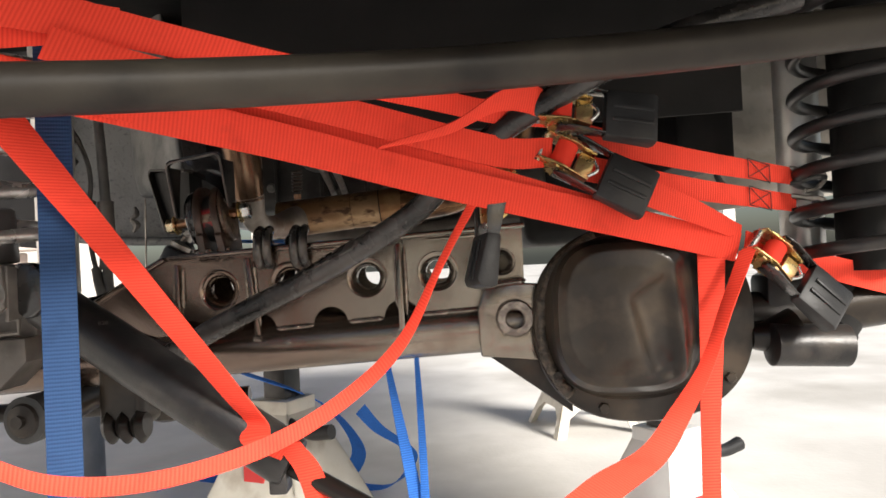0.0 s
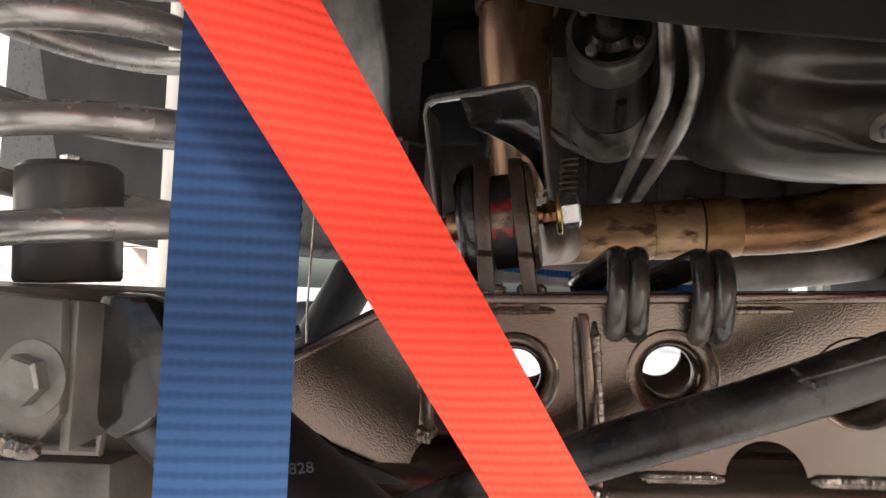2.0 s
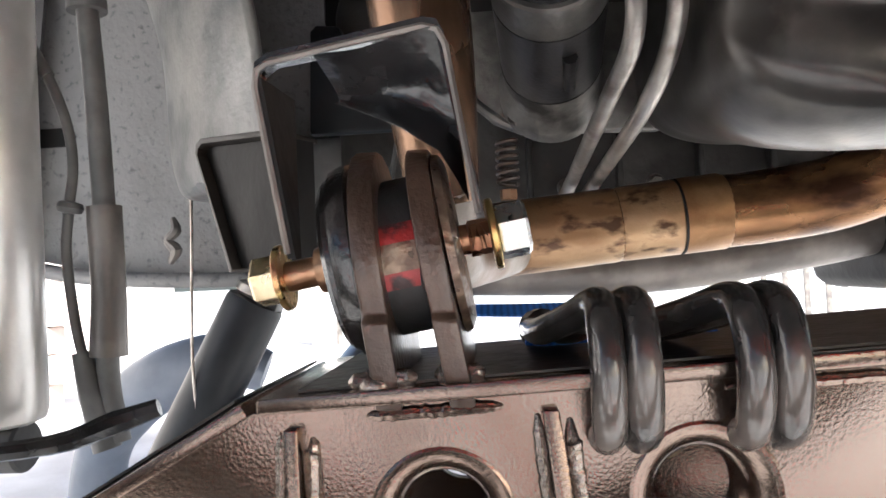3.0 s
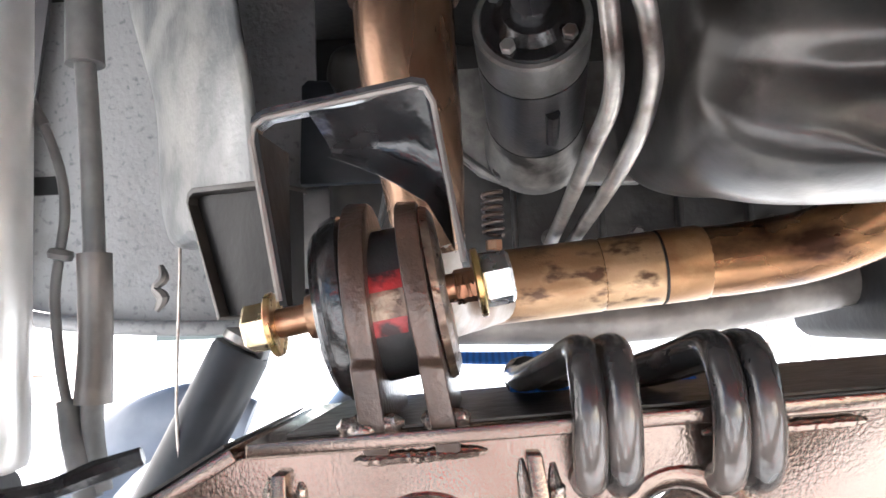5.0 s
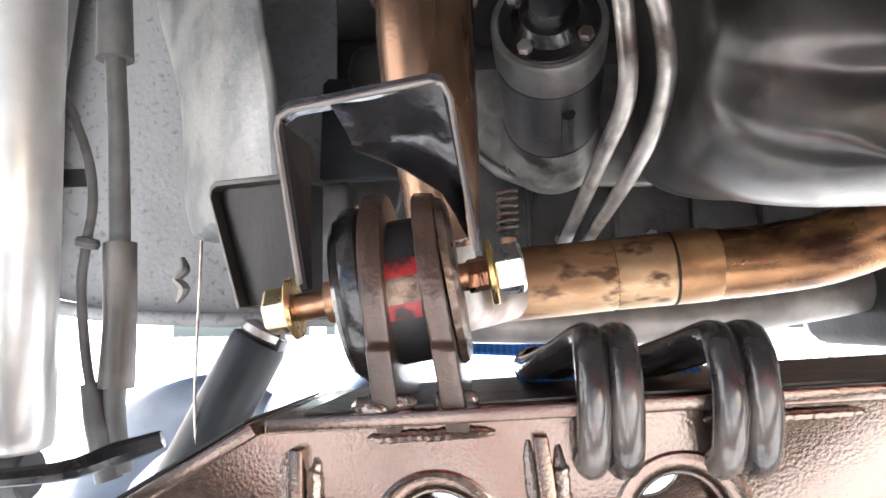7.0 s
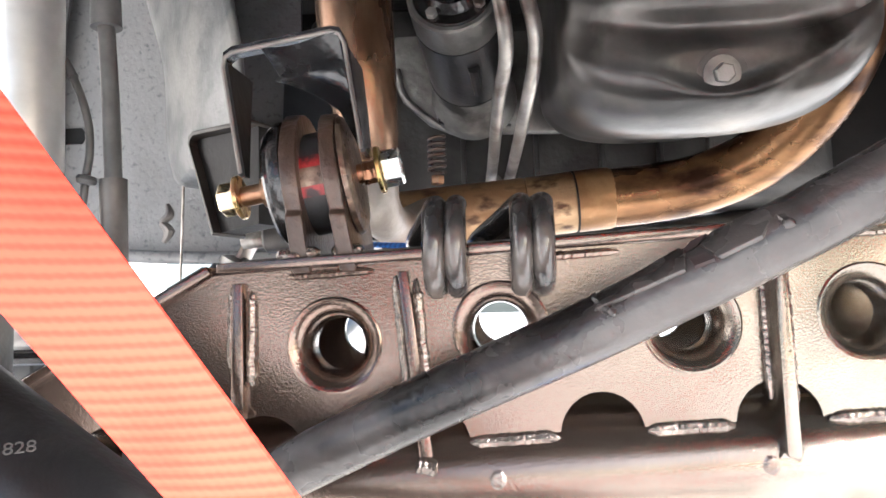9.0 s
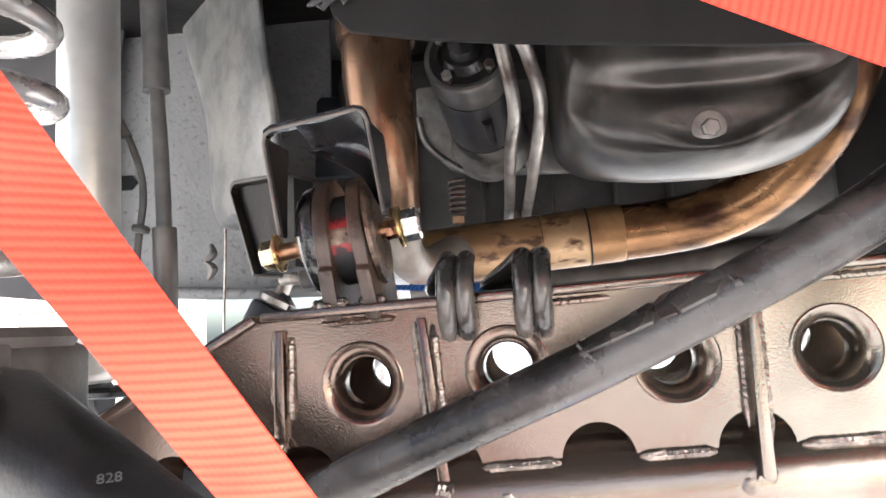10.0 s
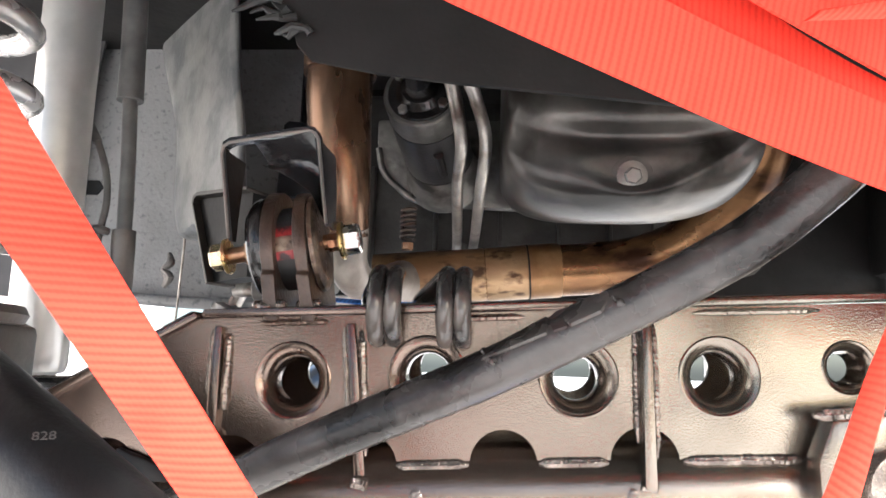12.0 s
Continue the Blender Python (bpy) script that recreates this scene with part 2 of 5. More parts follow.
# ---- mesh helpers ----
def part(name, bm, material, parent=None, label="", smooth=True):
    me = bpy.data.meshes.new(name)
    bm.normal_update()
    bm.to_mesh(me)
    bm.free()
    me.materials.append(material)
    if smooth:
        for p in me.polygons:
            p.use_smooth = True
        me.set_sharp_from_angle(angle=radians(38))
    ob = new(name, me)
    if parent:
        ob.parent = parent
    if label:
        ob["label"] = label
    return ob


def thing(name, at, label, category, group="", kind=""):
    ob = new(name)
    ob.location = at
    ob.empty_display_size = 0.02
    tagged(ob, label, category, group, kind)
    return ob


def sub(name, bm, material, parent, label="", smooth=True):
    """A part whose mesh is given in world places, under a thing that is only moved."""
    if parent:
        o = Vector(parent.location)
        if parent.parent:
            o = o + Vector(parent.parent.location)
        bmesh.ops.translate(bm, verts=bm.verts[:], vec=-o)
    return part(name, bm, material, parent, label, smooth)


def spline(pts, n=8):
    """Catmull-Rom through the points."""
    P = [Vector(p) for p in pts]
    if len(P) < 3:
        return P
    P = [2 * P[0] - P[1]] + P + [2 * P[-1] - P[-2]]
    out = []
    for i in range(1, len(P) - 2):
        a, b, c, d = P[i - 1:i + 3]
        for k in range(n):
            t = k / n
            out.append(0.5 * ((2 * b) + (c - a) * t + (2 * a - 5 * b + 4 * c - d) * t * t + (3 * b - a - 3 * c + d) * t ** 3))
    out.append(P[-2])
    return out


def sweep(bm, pts, r, seg=14, caps=True):
    """A round bar along pts; r is one radius or one for each point."""
    pts = [Vector(p) for p in pts]
    rs = list(r) if isinstance(r, (list, tuple)) else [r] * len(pts)
    if len(rs) != len(pts):
        rs = [float(v) for v in np.interp(np.linspace(0, 1, len(pts)), np.linspace(0, 1, len(rs)), rs)]
    tang = []
    for i in range(len(pts)):
        a, b = pts[max(i - 1, 0)], pts[min(i + 1, len(pts) - 1)]
        d = b - a
        tang.append(d.normalized() if d.length > 1e-9 else (tang[-1] if tang else Vector((0, 0, 1))))
    ref = Vector((0, 0, 1)) if abs(tang[0].z) < 0.9 else Vector((1, 0, 0))
    u = tang[0].cross(ref).normalized()
    rings = []
    for i, p in enumerate(pts):
        u = (u - tang[i] * u.dot(tang[i])).normalized()
        v = tang[i].cross(u)
        rings.append([bm.verts.new(p + rs[i] * (math.cos(a) * u + math.sin(a) * v)) for a in [2 * math.pi * k / seg for k in range(seg)]])
    for A, B in zip(rings, rings[1:]):
        for k in range(seg):
            bm.faces.new((A[k], A[(k + 1) % seg], B[(k + 1) % seg], B[k]))
    if caps:
        bm.faces.new(list(reversed(rings[0])))
        bm.faces.new(rings[-1])
    return bm


def bar(pts, r, seg=14, smooth=0):
    return sweep(bmesh.new(), spline(pts, smooth) if smooth else pts, r, seg)


def turned(profile, base, axis, seg=28, bm=None):
    """A lathe: profile of (distance along the axis, radius) from base; closed at both ends."""
    bm = bm or bmesh.new()
    base, axis = Vector(base), Vector(axis).normalized()
    u = axis.orthogonal().normalized()
    v = axis.cross(u)
    rings = [[bm.verts.new(base + axis * d + max(r, 1e-5) * (math.cos(a) * u + math.sin(a) * v)) for a in [2 * math.pi * k / seg for k in range(seg)]] for d, r in profile]
    for A, B in zip(rings, rings[1:]):
        for k in range(seg):
            bm.faces.new((A[k], A[(k + 1) % seg], B[(k + 1) % seg], B[k]))
    bm.faces.new(list(reversed(rings[0])))
    bm.faces.new(rings[-1])
    return bm


def block(x0, x1, y0, y1, z0, z1, bevel=0.002, seg=2, bm=None):
    bm2 = bmesh.new()
    bmesh.ops.create_cube(bm2, size=1)
    for v in bm2.verts:
        v.co = Vector(((x0 + x1) / 2 + v.co.x * (x1 - x0), (y0 + y1) / 2 + v.co.y * (y1 - y0), (z0 + z1) / 2 + v.co.z * (z1 - z0)))
    if bevel:
        bmesh.ops.bevel(bm2, geom=bm2.edges[:], offset=bevel, segments=seg, profile=0.5, affect="EDGES")
    return bm2


def slab(outline, holes, depth, origin, ux, uz, bevel=0.0):
    """A plate: outline and round holes (cx, cz, r) in its own plane (ux, uz from origin), thickened by the vector depth."""
    bm = bmesh.new()
    origin, ux, uz, depth = Vector(origin), Vector(ux), Vector(uz), Vector(depth)
    loops = [list(outline)] + [[(cx + r * math.cos(2 * math.pi * k / 28), cz + r * math.sin(2 * math.pi * k / 28)) for k in range(28)] for cx, cz, r in holes]
    edges = []
    for lp in loops:
        vs = [bm.verts.new(origin + ux * a + uz * b) for a, b in lp]
        edges += [bm.edges.new((vs[i], vs[(i + 1) % len(vs)])) for i in range(len(vs))]
    bmesh.ops.triangle_fill(bm, edges=edges, use_beauty=True, use_dissolve=False)
    ext = bmesh.ops.extrude_face_region(bm, geom=bm.faces[:])
    bmesh.ops.translate(bm, verts=[g for g in ext["geom"] if isinstance(g, bmesh.types.BMVert)], vec=depth)
    bmesh.ops.recalc_face_normals(bm, faces=bm.faces[:])
    if bevel:
        es = [e for e in bm.edges if e.is_manifold and e.calc_face_angle(0) > 0.9]
        bmesh.ops.bevel(bm, geom=es, offset=bevel, segments=2, profile=0.5, affect="EDGES")
    return bm


def ribbon(rows, thick=0.0016, n=10, sag=0.0):
    """A strap between pairs of edge points (a, b), smoothed along; with thickness and UVs in metres."""
    A, B = spline([r[0] for r in rows], n), spline([r[1] for r in rows], n)
    if len(A) < 3:
        A = [A[0].lerp(A[1], k / 24) for k in range(25)]
        B = [B[0].lerp(B[1], k / 24) for k in range(25)]
    bm = bmesh.new()
    uvl = bm.loops.layers.uv.new("UVMap")
    across, u, s = 5, 0.0, []
    coord = {}
    grid = [[], []]
    for i in range(len(A)):
        if i:
            u += ((A[i] + B[i]) / 2 - (A[i - 1] + B[i - 1]) / 2).length
        t = A[min(i + 1, len(A) - 1)] - A[max(i - 1, 0)]
        w = B[i] - A[i]
        nrm = t.cross(w)
        nrm = nrm.normalized() if nrm.length > 1e-9 else Vector((0, -1, 0))
        dip = nrm * (0.0012 * noise.noise(Vector((u * 9, A[0].x * 7, A[0].z * 5))))
        for side in (0, 1):
            row = []
            for k in range(across):
                f = k / (across - 1)
                p = A[i].lerp(B[i], f) + dip + nrm * ((side - 0.5) * thick + 0.0008 * (1 - (2 * f - 1) ** 2))
                v = bm.verts.new(p)
                coord[v] = (u, f * w.length)
                row.append(v)
            grid[side].append(row)
    L = len(A)
    for side in (0, 1):
        for i in range(L - 1):
            for k in range(across - 1):
                q = (grid[side][i][k], grid[side][i + 1][k], grid[side][i + 1][k + 1], grid[side][i][k + 1])
                bm.faces.new(q if side else tuple(reversed(q)))
    for i in range(L - 1):
        for k in (0, across - 1):
            bm.faces.new((grid[0][i][k], grid[0][i + 1][k], grid[1][i + 1][k], grid[1][i][k]))
    for i in (0, L - 1):
        for k in range(across - 1):
            bm.faces.new((grid[0][i][k], grid[0][i][k + 1], grid[1][i][k + 1], grid[1][i][k]))
    bmesh.ops.recalc_face_normals(bm, faces=bm.faces[:])
    for f in bm.faces:
        for lp in f.loops:
            lp[uvl].uv = coord[lp.vert]
    return bm


def patch(base, axis, r, length, a0, a1, thick=0.0004, seg=12):
    """A curved patch on a cylinder, from angle a0 to a1 (degrees up from straight ahead, -y)."""
    bm = bmesh.new()
    base, axis = Vector(base), Vector(axis).normalized()
    rows = []
    for k in range(seg + 1):
        a = radians(a0 + (a1 - a0) * k / seg)
        n = Vector((0, -math.cos(a), math.sin(a)))
        rows.append([bm.verts.new(base + n * rr + axis * t) for rr, t in ((r, 0), (r + thick, 0), (r + thick, length), (r, length))])
    for A, B in zip(rows, rows[1:]):
        for i in range(4):
            bm.faces.new((A[i], A[(i + 1) % 4], B[(i + 1) % 4], B[i]))
    bmesh.ops.recalc_face_normals(bm, faces=bm.faces[:])
    return bm


def weld(p, q, r=0.0035, lump=0.0038):
    """A stack-of-coins weld bead from p to q."""
    p, q = Vector(p), Vector(q)
    n = max(4, int((q - p).length / lump)) * 4
    pts, rs = [], []
    for i in range(n + 1):
        f = i / n
        pts.append(p.lerp(q, f) + Vector((noise.noise(Vector((f * 30, p.x * 50, 1))), 0, noise.noise(Vector((f * 30, p.z * 50, 7))))) * 0.0007)
        taper = min(1, 0.35 + 6 * min(f, 1 - f))
        rs.append(r * taper * (0.92 + 0.08 * abs(math.sin(f * n / 4 * math.pi)) + 0.12 * noise.noise(Vector((f * 40, p.x * 90, p.z * 70)))))
    return sweep(bmesh.new(), pts, rs, 8)


def hexbolt(parent, name, base, axis, across, height, material, flange=0.0, label=""):
    """A hex head or nut on its flange."""
    base, axis = Vector(base), Vector(axis).normalized()
    bm = bmesh.new()
    R = across / math.sqrt(3)
    fl = 0.18 * height if flange else 0
    turned([(fl, R * 0.97), (fl + 0.06 * height, R), (height * 0.88, R), (height, R * 0.86)], base, axis, 6, bm)
    if flange:
        turned([(0, flange), (fl * 0.6, flange), (fl * 1.3, R * 0.9)], base, axis, 24, bm)
    return sub(name, bm, material, parent, label, True)


def farther(bm, k, eye=(-0.25, 0.62, 0.575)):
    """The same shape set farther off, seen from one middle place."""
    bmesh.ops.transform(bm, matrix=Matrix.Translation(eye) @ Matrix.Scale(k, 4) @ Matrix.Translation(-Vector(eye)), verts=bm.verts[:])
    return bm


def zt(x):
    return 0.552 + 0.05 * (x + 0.366)


def zb(x):
    return 0.4545 + 0.055 * (x + 0.2)


def zc(x):
    return 0.430 + 0.045 * (x + 0.25)


# ---- setting ----
gm = bmesh.new()
bmesh.ops.create_grid(gm, x_segments=60, y_segments=60, size=60)
ground = part("ground", gm, M_CONCRETE)
tagged(ground, "pale worn concrete driveway floor", "floor", kind="structure")

backdrop = thing("house_wall", (-4.2, 5.0, 0), "pale sunlit house wall beyond the driveway", "wall", kind="structure")
sub("wall", block(-4.4, -4.2, -2.0, 9.0, 0, 2.6, 0), M_WALL, backdrop, smooth=False)
blockwall = thing("block_stack", (-3.5, 4.1, 0), "low stack of pinkish garden wall blocks on concrete", "blocks")
rnd = random.Random(4)
bk = bpy.data.meshes.new("block")
bbm = block(-0.19, 0.19, -0.09, 0.09, 0, 0.135, 0.012)
bbm.to_mesh(bk)
bbm.free()
bk.materials.append(M_BLOCK)
for row in range(7):
    for col in range(5):
        o = new("block", bk)
        o.parent = blockwall
        o.location = (-0.8 + 0.4 * col + 0.2 * (row % 2) + rnd.uniform(-0.01, 0.01), rnd.uniform(-0.015, 0.015), 0.142 * row)
        o.rotation_euler = (0, 0, rnd.uniform(-0.03, 0.03))

def far_frame(x, y, w, h, label):
    """A pale door frame with upright slats, far behind."""
    th = thing("door_frame", (x, y, 0), label, "door frame", "far door frames")
    for dx in (-w / 2, w / 2):
        sub("post", block(x + dx - 0.06, x + dx + 0.06, y - 0.06, y + 0.06, 0, h, 0.01), M_WALL, th)
    sub("lintel", block(x - w / 2 - 0.1, x + w / 2 + 0.1, y - 0.07, y + 0.07, h, h + 0.16, 0.01), M_WALL, th)
    n = max(3, int(w / 0.16))
    for k in range(1, n):
        sub("slat", block(x - w / 2 + w * k / n - 0.025, x - w / 2 + w * k / n + 0.025, y + 0.01, y + 0.03, 0, h, 0.004), M_BROWN, th)


far_frame(-1.55, 7.0, 0.7, 2.1, "pale slatted door frame far behind the driveway")
far_frame(2.3, 7.0, 0.9, 2.1, "pale slatted door frame far behind the driveway")
# ---- vehicle body seen from below ----
body = thing("vehicle_body", (0, 1.3, 0.6), "grey undercoated unibody underside of a lifted off-road vehicle", "vehicle")
# Dark lid added overhead to close off the sky
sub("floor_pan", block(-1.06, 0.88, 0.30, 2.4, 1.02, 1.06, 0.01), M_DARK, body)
# Out of view, added to limit how far sun and sky reach underneath
sub("unseen_crossmember", block(-0.80, 0.80, 0.26, 0.34, 0.93, 1.03, 0.02), M_DARK, body)
sub("unseen_bumper", block(-0.86, 0.86, 0.10, 0.24, 0.90, 1.12, 0.03, 4), M_SATIN, body)
sub("unseen_hood", block(-0.80, 0.80, 0.14, 0.34, 1.125, 1.42, 0.03, 3), M_SATIN, body)
# Out-of-view side wall, added to keep the sun off the panel behind
sub("unseen_fender", block(0.87, 0.89, 0.34, 2.4, 0.80, 1.055, 0.004), M_SATIN, body)
# left inner fender with its slot
fender = slab([(-1.05, 0.70), (-0.93, 0.66), (-0.80, 0.64), (-0.70, 0.618), (-0.575, 0.607), (-0.44, 0.605), (-0.44, 1.03), (-1.05, 1.03)], [], (0, 0.006, 0), (0, 1.40, 0), (1, 0, 0), (0, 0, 1))
sub("inner_fender", farther(fender, 1.128), M_GREY, body, "pitted grey undercoat panel")
sub("wheel_well_liner", slab([(-1.00, 0.62), (-0.835, 0.60), (-0.815, 0.72), (-0.80, 0.86), (-0.78, 1.03), (-1.10, 1.03), (-1.06, 0.85)], [], (0, 0.006, 0), (0, 1.47, 0), (1, 0, 0), (0, 0, 1)), M_LINER, body, "smooth dark wheel-well liner")
# A dark plate replaces the shade inside the open slot
sub("slot_shade", farther(slab([(-0.758, 0.752), (-0.722, 0.752), (-0.714, 0.762), (-0.722, 0.772), (-0.758, 0.772), (-0.766, 0.762)], [], (0, 0.003, 0), (0, 1.3975, 0), (1, 0, 0), (0, 0, 1)), 1.1275), M_DARK, body, "dark oval slot")
sub("fender_lip", farther(bar([(-0.80, 1.39, 0.632), (-0.70, 1.385, 0.612), (-0.58, 1.385, 0.603), (-0.44, 1.39, 0.601)], 0.008, 12, 6), 1.128), M_GREY, body)
RU = Vector((0.70, -0.714, 0)).normalized()
RO = Vector((-0.551, 1.255, 0))
RB = Vector((0.714, 0.70, 0))
EDGE_U, EDGE_Z = [-0.15, -0.0925, -0.0596, -0.0282, -0.0209, -0.0166, 0.0133, 0.02], [1.02, 0.9189, 0.8601, 0.8128, 0.7527, 0.6963, 0.6698, 0.663]
RIDGE_U, RIDGE_Z = [-0.105, -0.0564, -0.0003, 0.0481, 0.0573, 0.0514, 0.043, 0.050], [1.02, 0.899, 0.834, 0.775, 0.7445, 0.722, 0.702, 0.668]
INNER_U, INNER_Z = [0.13, 0.166, 0.181, 0.190, 0.194, 0.199, 0.203, 0.206], [1.02, 0.835, 0.789, 0.7645, 0.737, 0.715, 0.697, 0.668]
bm = bmesh.new()
rows = []
for k in range(8):
    e = RO + RB * 0.008 + RU * EDGE_U[k] + Vector((0, 0, EDGE_Z[k]))
    r = RO + RU * RIDGE_U[k] + Vector((0, 0, RIDGE_Z[k]))
    q = RO + RU * INNER_U[k] + Vector((0, 0, INNER_Z[k]))
    chain = [e + RB * 0.05, e, e.lerp(r, 0.5) - RB * 0.001, e.lerp(r, 0.9) - RB * 0.001, r.lerp(q, 0.06), r.lerp(q, 0.5) - RB * 0.002, r.lerp(q, 0.96), q + RB * 0.003 + Vector((0, 0.006, 0)), q + Vector((-0.05, 0.14, 0))]
    rows.append([bm.verts.new(v) for v in chain])
for A, B in zip(rows, rows[1:]):
    for k in range(len(A) - 1):
        bm.faces.new((A[k], A[k + 1], B[k + 1], B[k]))
bm.faces.new(rows[-1])
bmesh.ops.recalc_face_normals(bm, faces=bm.faces[:])
fr = sub("frame_rail", farther(bm, 1.25), M_RAIL, body, "smooth grey frame rail end")
md = fr.modifiers.new("round", "SUBSURF")
md.levels = md.render_levels = 2
lb = slab([(0.1195, 0.687), (0.122, 0.6935), (0.131, 0.6955), (0.243, 0.6815), (0.243, 0.678), (0.132, 0.6915), (0.1255, 0.6895), (0.1235, 0.685), (0.176, 0.604), (0.172, 0.602)], [], (0.014, 0.036, 0), RO + Vector((-0.008, -0.022, 0)), RU, (0, 0, 1), 0.0008)
sub("rail_bracket", farther(lb, 1.3), M_BRACKET, body, "brown folded sheet bracket")
# Near-black, so the hollow of the bracket looks unlit
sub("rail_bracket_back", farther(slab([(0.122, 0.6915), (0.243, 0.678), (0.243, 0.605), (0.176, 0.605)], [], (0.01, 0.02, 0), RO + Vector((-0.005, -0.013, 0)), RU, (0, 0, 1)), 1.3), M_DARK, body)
# right side fender and rail
sub("inner_fender", slab([(0.38, 0.62), (0.50, 0.61), (0.66, 0.62), (0.86, 0.64), (0.86, 1.03), (0.38, 1.03)], [], (0, 0.006, 0), (0, 1.42, 0), (1, 0, 0), (0, 0, 1)), M_TAN, body, "dusty tan inner panel")
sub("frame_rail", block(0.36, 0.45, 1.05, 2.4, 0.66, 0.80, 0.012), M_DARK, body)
sub("frame_rail_rear", block(-0.52, -0.42, 1.45, 3.2, 0.64, 0.76, 0.012), M_RAIL, body)
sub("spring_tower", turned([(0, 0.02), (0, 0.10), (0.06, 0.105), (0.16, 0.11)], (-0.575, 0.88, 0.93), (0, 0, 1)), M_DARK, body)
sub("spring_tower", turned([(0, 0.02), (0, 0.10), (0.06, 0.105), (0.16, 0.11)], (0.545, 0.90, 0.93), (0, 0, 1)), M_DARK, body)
sub("rear_crossmember", bar([(-0.36, 1.56, 0.605), (-0.1, 1.56, 0.598), (0.08, 1.56, 0.618), (0.20, 1.56, 0.638)], 0.03, 16, 6), M_BROWN, body, "dusty grey crossmember")


# ---- engine side ----
pan = thing("oil_pan", (-0.03, 1.2, 0.66), "oily black pressed-steel oil pan with a drain plug", "oil pan")
prof = spline([(1.075, 0.96, 0), (1.062, 0.86, 0), (1.050, 0.785, 0), (1.046, 0.765, 0), (1.045, 0.752, 0), (1.046, 0.742, 0), (1.048, 0.735, 0), (1.050, 0.729, 0), (1.051, 0.722, 0), (1.052, 0.712, 0), (1.052, 0.700, 0), (1.052, 0.690, 0), (1.056, 0.681, 0), (1.066, 0.673, 0), (1.09, 0.666, 0), (1.13, 0.665, 0), (1.20, 0.680, 0), (1.28, 0.70, 0), (1.33, 0.725, 0), (1.36, 0.96, 0)], 3)
bm = bmesh.new()
NX = 44
grid = []
for i in range(NX + 1):
    f = 2 * i / NX - 1
    f = math.copysign(abs(f) ** 0.75, f)
    e = max(0.0, 1 - abs(f) ** (7 if f > 0 else 3.4)) ** (0.4 if f > 0 else 0.5)
    x = -0.031 + 0.121 * f
    row = []
    for y, z, _ in prof:
        u = (x + 0.037) / 0.05
        if y < 1.1:
            lip = 0.6755 + 0.016 * u * u / (1 + 0.25 * u * u)
            y -= 0.006 * math.exp(-((z - lip) / 0.006) ** 2) * (math.exp(-(u / 0.6) ** 2) if u < 0 else math.exp(-(u / 2.2) ** 4))
            y += 0.008 * math.exp(-(u / 0.7) ** 2 - ((z - 0.693) / 0.014) ** 2)
            fade = max(0.0, min(1.0, (x + 0.125) / 0.05)) * max(0.15, min(1.0, (0.065 - x) / 0.06))
            y += 0.011 * fade * math.exp(-((z - 0.729) / 0.011) ** 2)
        row.append(bm.verts.new((x, 1.2 + (y - 1.2) * (0.74 + 0.26 * e), 0.86 + (z - 0.86) * (0.72 + 0.28 * e) + 0.030 * max(0, f) ** 2.2 * (1 if z < 0.72 else 0.3))))
    grid.append(row)
for a, b in zip(grid, grid[1:]):
    for k in range(len(prof) - 1):
        bm.faces.new((a[k], b[k], b[k + 1], a[k + 1]))
for r in (grid[0], list(reversed(grid[-1]))):
    bm.faces.new(r)
bmesh.ops.recalc_face_normals(bm, faces=bm.faces[:])
o = sub("pan_shell", bm, M_PAN, pan)
md = o.modifiers.new("smooth", "SUBSURF")
md.levels = md.render_levels = 1
dn = Vector((0.0, -0.97, -0.22)).normalized()
sub("plug_seat", turned([(-0.006, 0.022), (0.0, 0.021), (0.003, 0.018), (0.003, 0.013)], (-0.037, 1.061, 0.694), dn), M_PAN, pan)
hexbolt(pan, "drain_plug", Vector((-0.037, 1.061, 0.694)) + dn * 0.003, dn, 0.013, 0.009, M_CASTING, 0.0135, "worn steel drain plug")

block_o = thing("engine_block", (-0.05, 1.3, 0.8), "grimy engine and gearbox underside, blackened for the enclosed bay", "engine")
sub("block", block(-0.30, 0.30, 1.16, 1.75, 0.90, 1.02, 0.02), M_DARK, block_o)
sub("bellhousing", block(-0.44, 0.22, 1.42, 1.62, 0.655, 0.92, 0.03, 3), M_BELL, block_o, "grimy cast bellhousing, darkened for its deep hollow")
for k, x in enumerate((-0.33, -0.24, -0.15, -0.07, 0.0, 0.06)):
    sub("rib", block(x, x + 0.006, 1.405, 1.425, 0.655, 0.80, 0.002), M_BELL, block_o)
# Two dark blocks added behind the gaps, in place of unlit depth
sub("dark_backing", block(-0.54, 0.50, 1.66, 1.69, 0.64, 1.02, 0.005), M_DARK, block_o)
sub("dark_side_backing", block(0.17, 0.40, 1.44, 1.75, 0.56, 1.0, 0.03, 3), M_DARK, block_o)
sub("mount_tab", farther(slab([(-0.424, 0.812), (-0.418, 0.818), (-0.398, 0.816), (-0.386, 0.79), (-0.366, 0.765), (-0.350, 0.72), (-0.425, 0.72)], [], (0, 0.012, 0), (0, 1.19, 0), (1, 0, 0), (0, 0.1, 1), 0.004), 1.14), M_DAMPER, block_o, "slate-black mount tab")

SA, SB = Vector((-0.2335, 1.13, 0.799)), Vector((-0.2190, 1.32, 0.757))
sd_ = (SB - SA).normalized()
st = thing("starter_motor", (-0.225, 1.25, 0.77), "black-banded cylindrical starter motor with an oily end cap", "starter")
